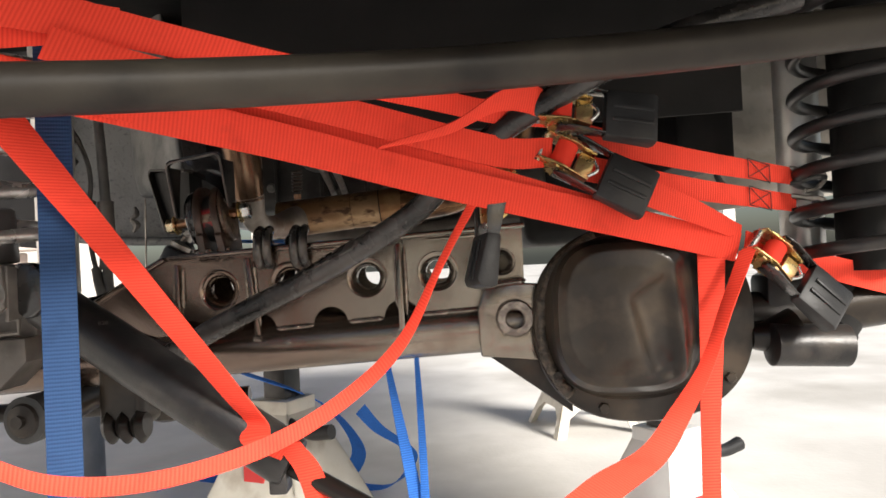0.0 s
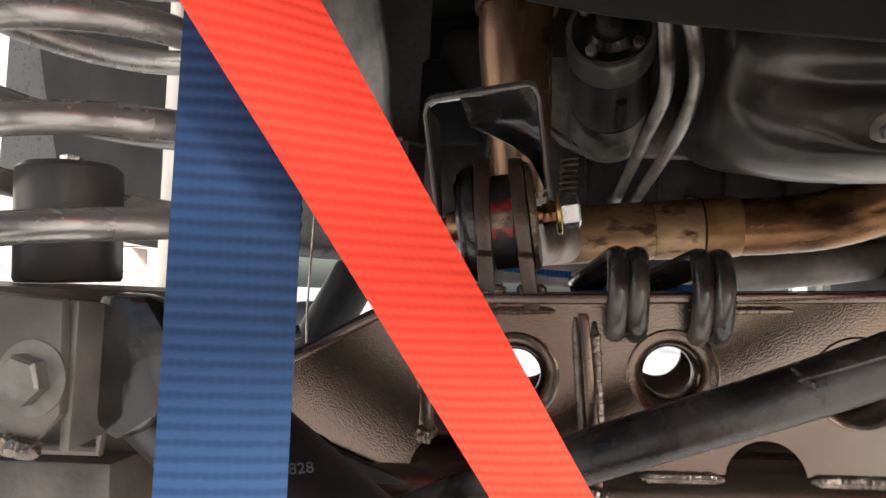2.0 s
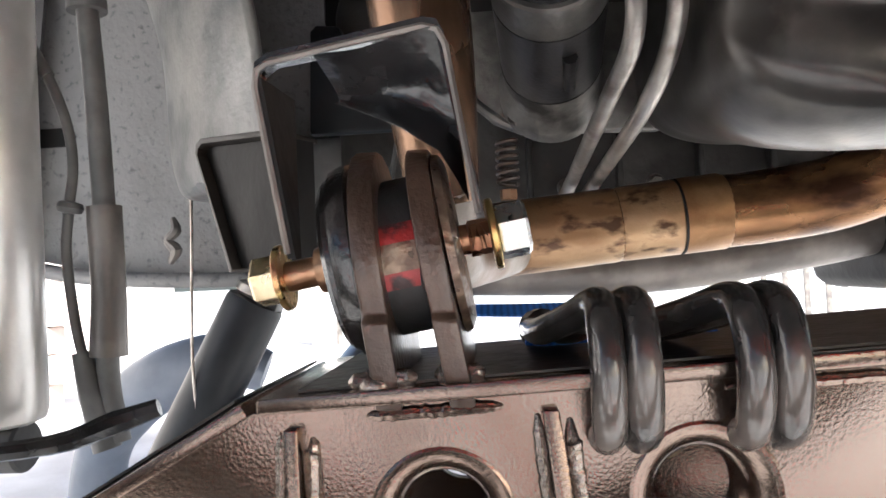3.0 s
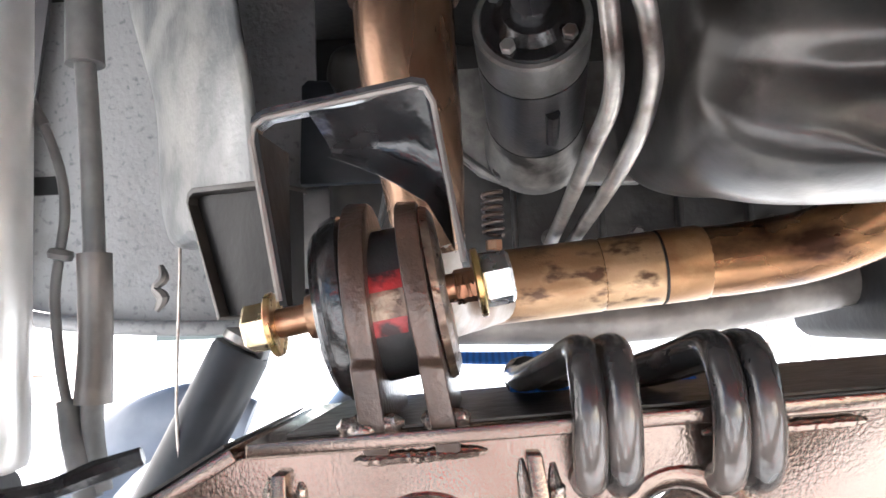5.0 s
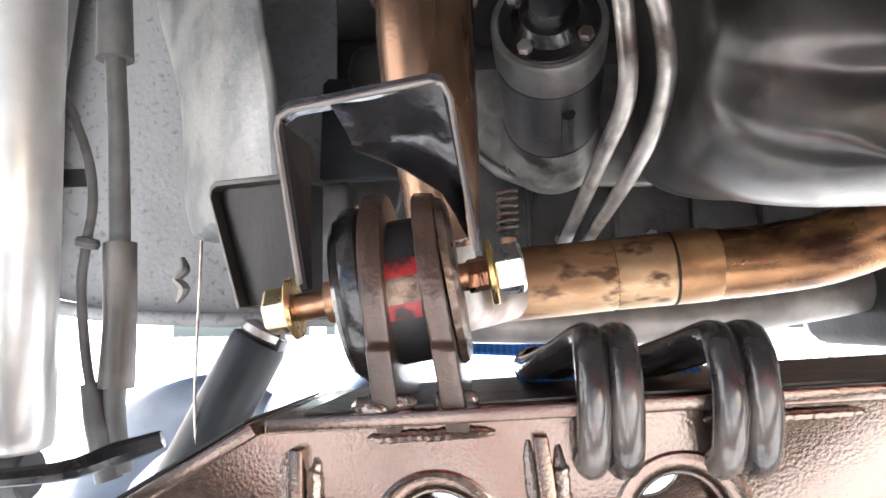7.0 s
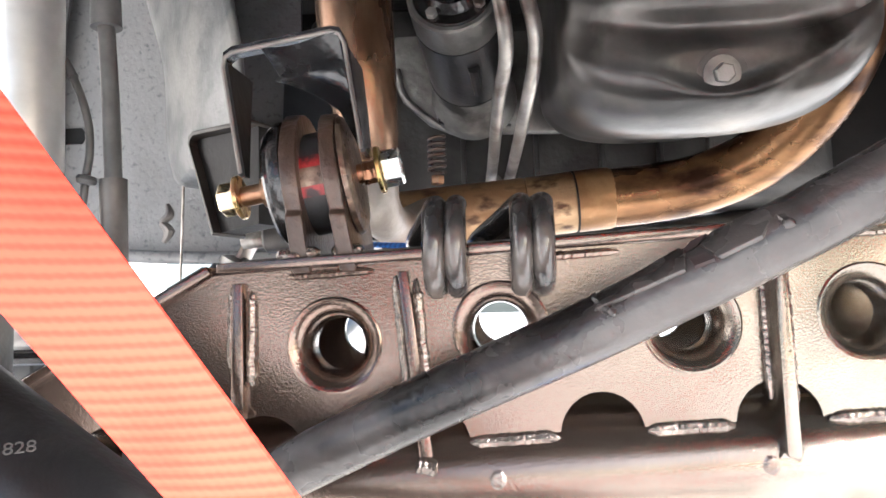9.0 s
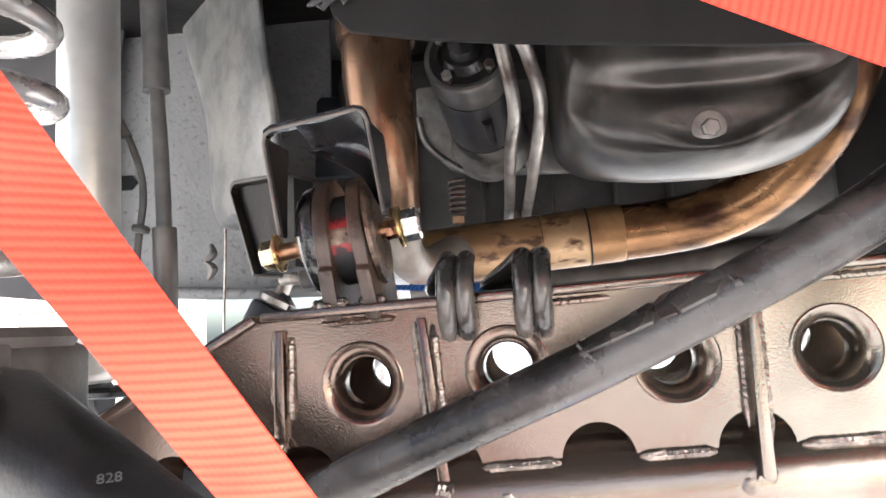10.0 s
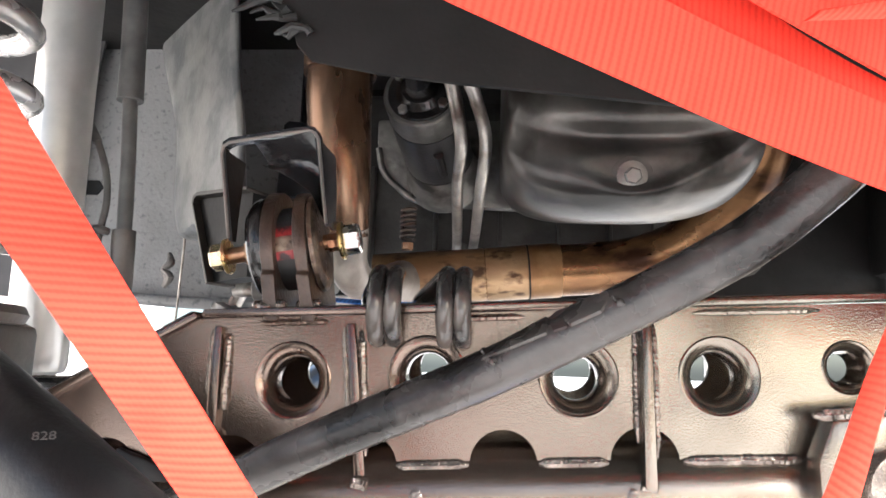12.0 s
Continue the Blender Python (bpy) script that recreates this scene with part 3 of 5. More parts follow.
sub("case", turned([(0, 0.033), (0.0, 0.0385), (0.002, 0.0402), (0.034, 0.0402), (0.036, 0.0395), (0.13, 0.0395), (0.132, 0.0402), (0.165, 0.0402), (0.175, 0.046), (0.195, 0.046)], SA, sd_, 36), M_CASTING, st)
sub("label_band", turned([(0, 0.0395), (0.0, 0.0401), (0.093, 0.0401), (0.093, 0.0395)], SA + sd_ * 0.037, sd_, 36), M_SATIN, st, "black painted band")
sub("seam", turned([(0, 0.0396), (0.0, 0.0405), (0.0015, 0.0405), (0.0015, 0.0396)], SA + sd_ * 0.129, sd_, 36), M_DARK, st, "dark case seam")
sub("end_cap", turned([(-0.010, 0.010), (-0.010, 0.020), (-0.006, 0.0235), (-0.003, 0.026), (-0.002, 0.034), (0.003, 0.037)], SA, sd_, 32), M_ROUGH, st, "oily black end cap")
sub("cap_nose", turned([(-0.022, 0.008), (-0.020, 0.013), (-0.008, 0.0145)], SA, sd_, 24), M_GLOSS, st)
us = sd_.cross(Vector((0, 0, 1))).normalized()
vs = sd_.cross(us)
for k in range(4):
    a = radians(35 + 90 * k)
    hexbolt(st, "screw", SA + 0.029 * (math.cos(a) * us + math.sin(a) * vs) - sd_ * 0.003, -sd_, 0.009, 0.005, M_TUBE)
tp = SA + sd_ * 0.05 + Vector((0.012, 0, -0.0405))
sub("tab", bar([tp, tp + sd_ * 0.045], [0.0055, 0.0068, 0.0068, 0.0045], 8, 4), M_SATIN, st, "black rubber tab")
sub("mounting_flange", slab([(-0.31, 0.81), (-0.302, 0.766), (-0.272, 0.737), (-0.247, 0.726), (-0.122, 0.722), (-0.11, 0.76), (-0.11, 0.84), (-0.31, 0.84)], [], (0, 0.018, 0), (0, 1.325, 0), (1, 0, 0), (0, 0, 1), 0.004), M_CASTING, st)
sub("flange_lip", bar([(-0.307, 1.323, 0.80), (-0.299, 1.322, 0.768), (-0.271, 1.322, 0.741), (-0.247, 1.322, 0.730), (-0.18, 1.322, 0.728)], 0.004, 8, 5), M_CASTING, st)
sub("flange_web", bar([(-0.255, 1.30, 0.735), (-0.24, 1.318, 0.733), (-0.20, 1.318, 0.735), (-0.18, 1.31, 0.742)], [0.006, 0.008, 0.008, 0.005], 10, 5), M_COVER, st)

tubes = [[(-0.226, 1.46, 0.632), (-0.206, 1.385, 0.672), (-0.196, 1.17, 0.712), (-0.190, 1.10, 0.735), (-0.197, 1.06, 0.772), (-0.204, 1.045, 0.80), (-0.208, 1.04, 0.90)],
         [(-0.205, 1.46, 0.632), (-0.185, 1.385, 0.672), (-0.172, 1.17, 0.706), (-0.1665, 1.10, 0.738), (-0.176, 1.06, 0.765), (-0.186, 1.045, 0.795), (-0.190, 1.04, 0.90)]]
for p in tubes:
    o = part("cooler_line", bar(p, 0.0062, 12, 8), M_TUBE)
    tagged(o, "bare bent steel fluid line running up the engine", "pipe", "pair of fluid lines")

ex = thing("exhaust_pipe", (-0.1, 1.335, 0.64), "brown heat-tinted steel exhaust pipe with a slip joint", "exhaust pipe")
run = spline([(-0.265, 1.335, 0.630), (-0.20, 1.335, 0.636), (-0.11, 1.335, 0.644), (-0.03, 1.333, 0.650), (0.03, 1.325, 0.660), (0.085, 1.305, 0.684), (0.128, 1.27, 0.730), (0.150, 1.235, 0.79), (0.165, 1.20, 0.88), (0.17, 1.19, 0.98)], 8)
sub("bent_pipe", sweep(bmesh.new(), run, 0.0325, 28), M_RUST_PIPE, ex)
d = Vector((1, 0, 0.085)).normalized()
sub("slip_sleeve", turned([(-0.052, 0.0326), (-0.050, 0.0335), (-0.002, 0.0340), (0, 0.0330)], (-0.113, 1.335, 0.6437), d), M_MOTTLED, ex, "mottled copper sleeve")
sub("joint_ring", turned([(0, 0.033), (0, 0.0343), (0.002, 0.0343), (0.002, 0.033)], (-0.113, 1.335, 0.6437), d), M_DARK, ex, "dark joint line")
sub("slip_sleeve", turned([(0.002, 0.0328), (0.002, 0.0342), (0.038, 0.0342), (0.042, 0.0326)], (-0.113, 1.335, 0.6437), d), M_PIPE_SLEEVE, ex, "plain copper sleeve")
sub("bleached_end", turned([(-0.03, 0.033), (-0.03, 0.0345), (0.106, 0.0338), (0.110, 0.0325)], (-0.275, 1.335, 0.630), d), M_MOTTLED, ex, "mottled burnt pipe end")
dp = thing("downpipe", (-0.32, 1.17, 0.7), "copper-brown exhaust downpipe with a bleached foot", "exhaust pipe")
sub("pipe", sweep(bmesh.new(), spline([(-0.318, 1.128, 1.0), (-0.318, 1.128, 0.86), (-0.3178, 1.129, 0.79), (-0.314, 1.132, 0.735), (-0.310, 1.138, 0.69), (-0.308, 1.148, 0.65)], 8), [0.0335, 0.0335, 0.0335, 0.031, 0.027, 0.0235], 28), M_DOWN, dp)
sub("collar", turned([(0, 0.0335), (0, 0.0375), (0.02, 0.0385), (0.024, 0.0335)], (-0.318, 1.128, 0.816), (0, 0, 1)), M_DOWN, dp)
sub("pale_foot", sweep(bmesh.new(), spline([(-0.3085, 1.146, 0.658), (-0.3065, 1.162, 0.625), (-0.302, 1.20, 0.611), (-0.292, 1.26, 0.612), (-0.265, 1.325, 0.627)], 8), [0.0245, 0.0205, 0.0195, 0.021, 0.029], 24), M_PALE, dp, "bleached pale elbow")

# ---- air dam ----
dam = thing("air_dam", (0, 0.95, 0.75), "dull dark plastic splash panel with a torn end", "splash panel")
edge = [(-0.335, 0.80), (-0.318, 0.785), (-0.312, 0.764), (-0.300, 0.752), (-0.25, 0.742), (-0.19, 0.734), (-0.12, 0.727), (-0.03, 0.718), (0.08, 0.712), (0.25, 0.715), (0.42, 0.72)]
sub("panel", slab(edge + [(0.42, 1.02), (-0.335, 1.02)], [], (0, 0.006, 0), (0, 0.95, 0), (1, 0, 0), (0, 0, 1), 0.001), M_DAM, dam)
rnd = random.Random(7)
for k in range(5):
    a = Vector((-0.325 + 0.006 * k, 0.948, 0.80 - 0.007 * k))
    pts = [a]
    for q in range(4):
        a = a + Vector((rnd.uniform(-0.012, 0.0), rnd.uniform(-0.004, 0.004), rnd.uniform(-0.006, 0.004)))
        pts.append(a)
    sub("torn_shred", bar(pts, [0.0035, 0.003, 0.0035, 0.0025, 0.001], 7, 0), M_RUBBER, dam, "frayed torn shred")

# ---- axle ----
ax = thing("front_axle", (0, 0.98, 0.43), "bronze-brown painted front axle with a welded truss", "axle")
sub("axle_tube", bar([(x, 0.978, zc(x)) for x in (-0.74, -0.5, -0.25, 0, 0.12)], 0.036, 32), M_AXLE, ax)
sub("axle_tube", bar([(0.36, 0.965, 0.435), (0.50, 0.96, 0.447), (0.72, 0.955, 0.475)], 0.035, 28), M_COVER, ax, "dark dusty axle tube")
cx = [-0.431, -0.340, -0.245, -0.148, -0.052]
out = []
for c in cx:
    r = 0.0235
    z = zb(c)
    for k in range(13):
        a = math.pi - math.pi * k / 12
        out.append((c + r * math.cos(a), z + 1.02 * r * math.sin(a)))
out += [(0.115, zb(0.115)), (0.115, zt(0.115)), (-0.370, zt(-0.370)), (-0.462, 0.499), (-0.50, 0.478), (-0.50, zb(-0.5))]
H = [(-0.299, 0.510, 0.0248), (-0.203, 0.517, 0.0248), (-0.097, 0.518, 0.0248), (-0.001, 0.522, 0.0248), (0.086, 0.531, 0.0165)]
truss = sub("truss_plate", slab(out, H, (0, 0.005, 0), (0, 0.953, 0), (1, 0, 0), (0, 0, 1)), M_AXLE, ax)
back = [(-0.50, zb(-0.5) - 0.01), (0.115, zb(0.115) - 0.01), (0.115, zt(0.115)), (-0.370, zt(-0.370)), (-0.462, 0.499), (-0.50, 0.478)]
sub("truss_back_plate", slab(back, [(a + 0.004, b + 0.006, r * 0.72) for a, b, r in H[:4]], (0, 0.005, 0), (0, 1.05, 0), (1, 0, 0), (0, 0, 1)), M_AXLE, ax)
for a, b, r in H:
    k = r / 0.031
    bm = bmesh.new()
    rings = []
    for dy, rr in ((-0.0002, 0.0350), (-0.0007, 0.0335), (-0.0002, 0.0315), (0.0012, 0.0285), (0.0035, 0.0250), (0.007, 0.0222), (0.012, 0.0204), (0.019, 0.0196), (0.026, 0.0195), (0.026, 0.0215), (0.014, 0.0222), (0.008, 0.0250), (0.005, 0.0335)):
        rings.append([bm.verts.new((a + rr * k * math.cos(t), 0.953 + dy, b + rr * k * math.sin(t))) for t in [2 * math.pi * q / 36 for q in range(36)]])
    for A, B in zip(rings, rings[1:] + rings[:1]):
        for q in range(36):
            bm.faces.new((A[q], A[(q + 1) % 36], B[(q + 1) % 36], B[q]))
    bmesh.ops.recalc_face_normals(bm, faces=bm.faces[:])
    sub("dimple", bm, M_AXLE, truss)
top = slab([(-0.366, 0.945), (0.118, 0.945), (0.118, 1.075), (-0.366, 1.075)], [], (0, 0, 0.006), (0, 0, zt(0) + 0.0005), (1, 0, 0.05), (0, 1, 0), 0.0012)
sub("top_plate", top, M_AXLE, ax)
sub("top_plate_slope", slab([(0, 0.945), (0.145, 0.945), (0.145, 1.075), (0, 1.075)], [], (-0.003, 0, 0.005), (-0.369, 0, zt(-0.369) + 0.0005), Vector((-0.866, 0, -0.50)).normalized(), (0, 1, 0), 0.0012), M_AXLE, ax)
sub("grease_film", slab([(-0.352, 0.952), (0.118, 0.954), (0.118, 1.075), (-0.352, 1.075)], [], (0, 0, 0.001), (0, 0, zt(0) + 0.0068), (1, 0, 0.05), (0, 1, 0)), M_GRIME, ax, "greasy dark film")
sub("grease_film", slab([(0.004, 0.952), (0.145, 0.952), (0.145, 1.075), (0.004, 1.075)], [], (-0.0006, 0, 0.001), (-0.3728, 0, zt(-0.369) + 0.0065), Vector((-0.866, 0, -0.50)).normalized(), (0, 1, 0)), M_GRIME, ax, "greasy dark film")
for a, b, lean in ((-0.354, 0.468, 0.0), (-0.258, 0.440, 0.012), (-0.053, 0.446, 0.002)):
    t = zt(a) - 0.006
    g = slab([(-0.003, t - b), (0.003, t - b), (0.004 + lean, 0.002), (0.002 + lean, 0), (-0.003 + lean, 0.001), (-0.004 + lean, 0.003)], [], (0, 0.03, 0), (a, 0.938 if a > -0.1 else 0.9465, b), (1, 0, 0), (0, 0, 1), 0.001)
    sub("gusset", g, M_AXLE, truss)
    sub("weld_bead", weld((a - 0.005, 0.953, t - 0.002), (a - 0.005 + lean * 0.6, 0.951, b + 0.03), 0.0027), M_WELD, truss)
    sub("weld_bead", weld((a + 0.007, 0.953, t - 0.004), (a + 0.007 + lean * 0.6, 0.951, b + 0.02), 0.0034), M_WELD, truss)
    sub("weld_toe", weld((a + lean - 0.006, 0.9455, b + 0.004), (a + lean + 0.006, 0.9455, b + 0.001), 0.0048), M_WELD, truss)
for a, b in ((-0.222, -0.172), (-0.124, -0.077), (-0.027, 0.055)):
    sub("weld_bead", weld((a, 0.951, zb(a) + 0.001), (b, 0.951, zb(b) + 0.001), 0.0036), M_WELD, truss)
for a, b in ((-0.326, -0.275), (-0.195, -0.135), (-0.018, 0.068)):
    sub("weld_bead", weld((a, 0.9525, zt(a) - 0.004), (b, 0.9525, zt(b) - 0.004), 0.0026), M_AXLE, truss)
for x in (-0.207, -0.062):
    sub("plug_weld", turned([(-0.003, 0.0095), (0.0, 0.0088), (0.0010, 0.0080), (0.0014, 0.006), (0.0022, 0.0045), (0.0024, 0.002)], (x, 0.9445, zc(x) + 0.004), (0, -1, 0.15), 16), M_WELD, truss)
# right end lug of the truss and its bushing
lug = slab([(0.052, 0.408), (0.13, 0.40), (0.14, 0.44), (0.14, 0.50), (0.10, 0.503), (0.06, 0.497), (0.05, 0.47)], [(0.098, 0.457, 0.012)], (0, 0.022, 0), (0, 0.925, 0), (1, 0, 0), (0, 0, 1), 0.003)
sub("bushing_lug", lug, M_AXLE, ax)
bm = bmesh.new()
R1 = [[bm.verts.new((0.098 + r * math.cos(t), y, 0.457 + r * math.sin(t))) for t in [2 * math.pi * q / 32 for q in range(32)]] for r, y in ((0.0115, 0.94), (0.0115, 0.916), (0.0135, 0.914), (0.0225, 0.914), (0.0245, 0.917), (0.0245, 0.928))]
for A, B in zip(R1, R1[1:]):
    for q in range(32):
        bm.faces.new((A[q], A[(q + 1) % 32], B[(q + 1) % 32], B[q]))
bmesh.ops.recalc_face_normals(bm, faces=bm.faces[:])
sub("bushing_ring", bm, M_WELD, ax, "rusty bushing ring")
sub("weld_bead", weld((0.05, 0.93, 0.499), (0.115, 0.93, 0.506), 0.005), M_WELD, ax)


def superdisc(cx, cz, rx, rz, n, y, seg=48, flat=0.0):
    pts = []
    for k in range(seg):
        t = 2 * math.pi * k / seg
        c, s = math.cos(t), math.sin(t)
        pts.append(Vector((cx + rx * math.copysign(abs(c) ** (2 / n), c), y, cz + rz * math.copysign(abs(s) ** (2 / n), s))))
    return pts


def lofted(loops, close=True):
    bm = bmesh.new()
    R = [[bm.verts.new(p) for p in lp] for lp in loops]
    m = len(R[0])
    for A, B in zip(R, R[1:]):
        for q in range(m):
            bm.faces.new((A[q], A[(q + 1) % m], B[(q + 1) % m], B[q]))
    if close:
        bm.faces.new(R[0])
        bm.faces.new(list(reversed(R[-1])))
    bmesh.ops.recalc_face_normals(bm, faces=bm.faces[:])
    return bm


DX, DZ = 0.262, 0.446
sub("differential_housing", lofted([superdisc(DX, DZ, 0.10, 0.09, 2.2, 1.12), superdisc(DX, DZ, 0.13, 0.118, 2.3, 1.03), superdisc(DX, DZ, 0.138, 0.125, 2.3, 0.93), superdisc(DX, DZ, 0.142, 0.128, 2.35, 0.918)]), M_COVER, ax)
CX, CZ = 0.226, 0.462


def fine_disc(*a):
    return superdisc(*a, seg=96)


loops = [fine_disc(DX, DZ, 0.141, 0.127, 2.35, 0.918), fine_disc(DX, DZ, 0.142, 0.128, 2.35, 0.913), fine_disc(DX, DZ, 0.140, 0.126, 2.35, 0.909),
         fine_disc(DX - 0.016, DZ + 0.008, 0.112, 0.106, 2.5, 0.907), fine_disc(DX - 0.020, DZ + 0.010, 0.106, 0.102, 2.7, 0.900), fine_disc(CX + 0.010, CZ - 0.004, 0.097, 0.098, 3.0, 0.880), fine_disc(CX + 0.004, CZ - 0.002, 0.090, 0.094, 3.2, 0.862),
         fine_disc(CX, CZ, 0.082, 0.087, 3.2, 0.848), fine_disc(CX - 0.002, CZ + 0.002, 0.070, 0.076, 3.0, 0.840), fine_disc(CX - 0.004, CZ + 0.004, 0.048, 0.055, 2.8, 0.837), fine_disc(CX - 0.004, CZ + 0.006, 0.02, 0.025, 2.4, 0.836), fine_disc(CX - 0.004, CZ + 0.006, 0.003, 0.003, 2.2, 0.836)]
fine = []
for a, b in zip(loops, loops[1:]):
    n = 8 if a[0].y < 0.905 else 1
    fine += [[p.lerp(q, k / n) for p, q in zip(a, b)] for k in range(n)]
fine.append(loops[-1])
# pressed relief: a hollow panel under a slanting shoulder, with an upright rib in it
def soft_step(v):
    return 1 / (1 + math.exp(-max(-40, min(40, v))))


for lp in fine:
    for p in lp:
        if p.y < 0.905:
            w = min(1.0, (0.905 - p.y) / 0.05)
            inside = soft_step((p.x - 0.238 - 0.25 * (0.45 - p.z)) / 0.004) * soft_step((0.488 + 0.58 * (p.x - 0.238) - p.z) / 0.004) * soft_step((p.z - 0.385) / 0.005)
            rib = math.exp(-((p.x - 0.287 - 0.1 * (0.45 - p.z)) / 0.009) ** 2)
            hollow = 0.008 * math.exp(-((p.x - 0.178) / 0.030) ** 2 - ((p.z - 0.445) / 0.05) ** 2)
            p.y += w * (inside * (0.013 - 0.011 * rib) + hollow)
cover = sub("differential_cover", lofted(fine), M_COVER, ax, "dark glossy pressed cover with upright ribs")
gp = superdisc(DX, DZ, 0.131, 0.119, 2.35, 0.910)
rg = random.Random(3)
sub("gasket_bead", sweep(bmesh.new(), [p + Vector((rg.uniform(-1, 1), 0, rg.uniform(-1, 1))) * 0.0008 for p in spline(gp[15:31], 6)], [0.0082 + rg.uniform(-0.0006, 0.0004) + 0.0009 * math.sin(k * 0.31) for k in range(91)], 10), M_GASKET, ax, "rough brown gasket bead")
ringp = superdisc(DX, DZ, 0.129, 0.115, 2.35, 0.911)
for k in range(3, 48, 5):
    hexbolt(cover, "cover_bolt", ringp[k], (0, -1, 0), 0.0125, 0.008, M_COVER, 0.010)
sub("flange_web", slab([(0.056, 0.412), (0.125, 0.362), (0.17, 0.328), (0.17, 0.42), (0.13, 0.46), (0.09, 0.44)], [], (0, 0.03, 0), (0, 0.931, 0), (1, 0, 0), (0, 0, 1), 0.004), M_COVER, ax)

# clevis on the truss
cl = thing("link_clevis", (-0.31, 0.985, 0.56), "red-brown welded clevis with a rubber bushing and through-bolt", "clevis")


def ear(x0, x1, tilt):
    pts = [(0.950, 0.552), (0.944, 0.585)]
    for k in range(15):
        a = radians(205 - k * 15)
        pts.append((0.990 + 0.047 * math.cos(a), 0.608 + 0.047 * math.sin(a)))
    pts += [(1.035, 0.59), (1.03, 0.555)]
    bm = slab(pts, [], (x1 - x0, 0, 0), (x0, 0, 0), (0, 1, 0), (0, 0, 1), 0.0012)
    for v in bm.verts:
        v.co.x += tilt * (0.60 - v.co.z)
    return bm


sub("ear", ear(-0.3270, -0.3170, 0.10), M_EAR, cl)
sub("ear", ear(-0.3020, -0.2925, 0.16), M_EAR, cl)
AX0, AX1 = Vector((-0.372, 0.984, 0.602)), Vector((-0.262, 0.986, 0.620))
ad = (AX1 - AX0).normalized()


def axp(x):
    return AX0 + ad * ((x + 0.372) / ad.x)


sub("bushing_cup", turned([(0.0, 0.028), (0.0, 0.0345), (0.002, 0.0365), (0.004, 0.0365), (0.005, 0.0395), (0.009, 0.0410), (0.0125, 0.0410), (0.014, 0.0395)], axp(-0.3410), ad), M_ROUGH, cl, "glossy black flanged cup")
sub("bushing_cup", turned([(0, 0.036), (0.001, 0.038), (0.004, 0.037), (0.006, 0.033), (0.006, 0.02)], axp(-0.2955), ad), M_GOLDBAND, cl, "scuffed tan flanged cup")
sub("bushing", turned([(0, 0.031), (0.018, 0.031)], axp(-0.3205), ad), M_RUBBER, cl, "black rubber bushing")
sub("bushing_sleeve", turned([(0, 0.0312), (0.0005, 0.0318), (0.0175, 0.0318), (0.018, 0.0312)], axp(-0.3204) - Vector((0, 0.0018, 0.002)), ad), M_RUBBER, cl)
PB = axp(-0.3190) - Vector((0, 0.0018, 0.002))
sub("red_stripe", patch(PB, ad, 0.0319, 0.0155, 8, 22), M_REDBAND, cl, "scuffed red stripe")
sub("gold_stripe", patch(PB, ad, 0.0319, 0.0155, -12, 8), M_GOLDBAND, cl, "scuffed gold stripe")
sub("red_stripe", patch(PB, ad, 0.0319, 0.0155, -24, -12), M_REDBAND, cl, "scuffed red stripe")
sub("weld_blob", turned([(0, 0.007), (0.003, 0.006), (0.005, 0.003)], (-0.322, 0.952, 0.5615), (0.1, -0.8, 0.6), 10), M_WELD, cl)
sub("weld_bead", weld((-0.332, 0.952, 0.5625), (-0.306, 0.952, 0.5640), 0.0040), M_WELD, cl)
sub("weld_bead", weld((-0.300, 0.953, 0.5645), (-0.281, 0.953, 0.5650), 0.0038), M_WELD, cl)
bolt = thing("through_bolt", AX0, "yellow zinc hex bolt with a bright nut through the bushing", "bolt")
sub("shank", turned([(0.0, 0.0065), (0.112, 0.0065)], axp(-0.374), ad, 18), M_COPPER, bolt, "bronze threaded shank")
sub("spacer", turned([(0, 0.008), (0.0, 0.0095), (0.004, 0.0105), (0.010, 0.0105), (0.012, 0.008)], axp(-0.350), ad, 20), M_COPPER, bolt)
hexbolt(bolt, "bolt_head", axp(-0.3665), -ad, 0.0185, 0.0115, M_PALEZINC, 0.0, "pale gold zinc hex head")
sub("washer", turned([(0, 0.0135), (0.0006, 0.0142), (0.0026, 0.0142), (0.0032, 0.0135)], axp(-0.3668), ad, 24), M_GOLD, bolt)
sub("washer", turned([(0, 0.0145), (0.0006, 0.0152), (0.0026, 0.0152), (0.0032, 0.0145)], axp(-0.2772), ad, 24), M_GOLD, bolt)
sub("thread", weld(axp(-0.287), axp(-0.274), 0.0078, 0.0022), M_COPPER, bolt)
hexbolt(bolt, "nut", axp(-0.2735), ad, 0.0205, 0.0125, M_ZINC, 0.0, "bright zinc nut")

# folded bracket over the clevis
bk = thing("folded_bracket", (-0.325, 0.99, 0.69), "gloss black folded steel bracket above the clevis", "bracket")


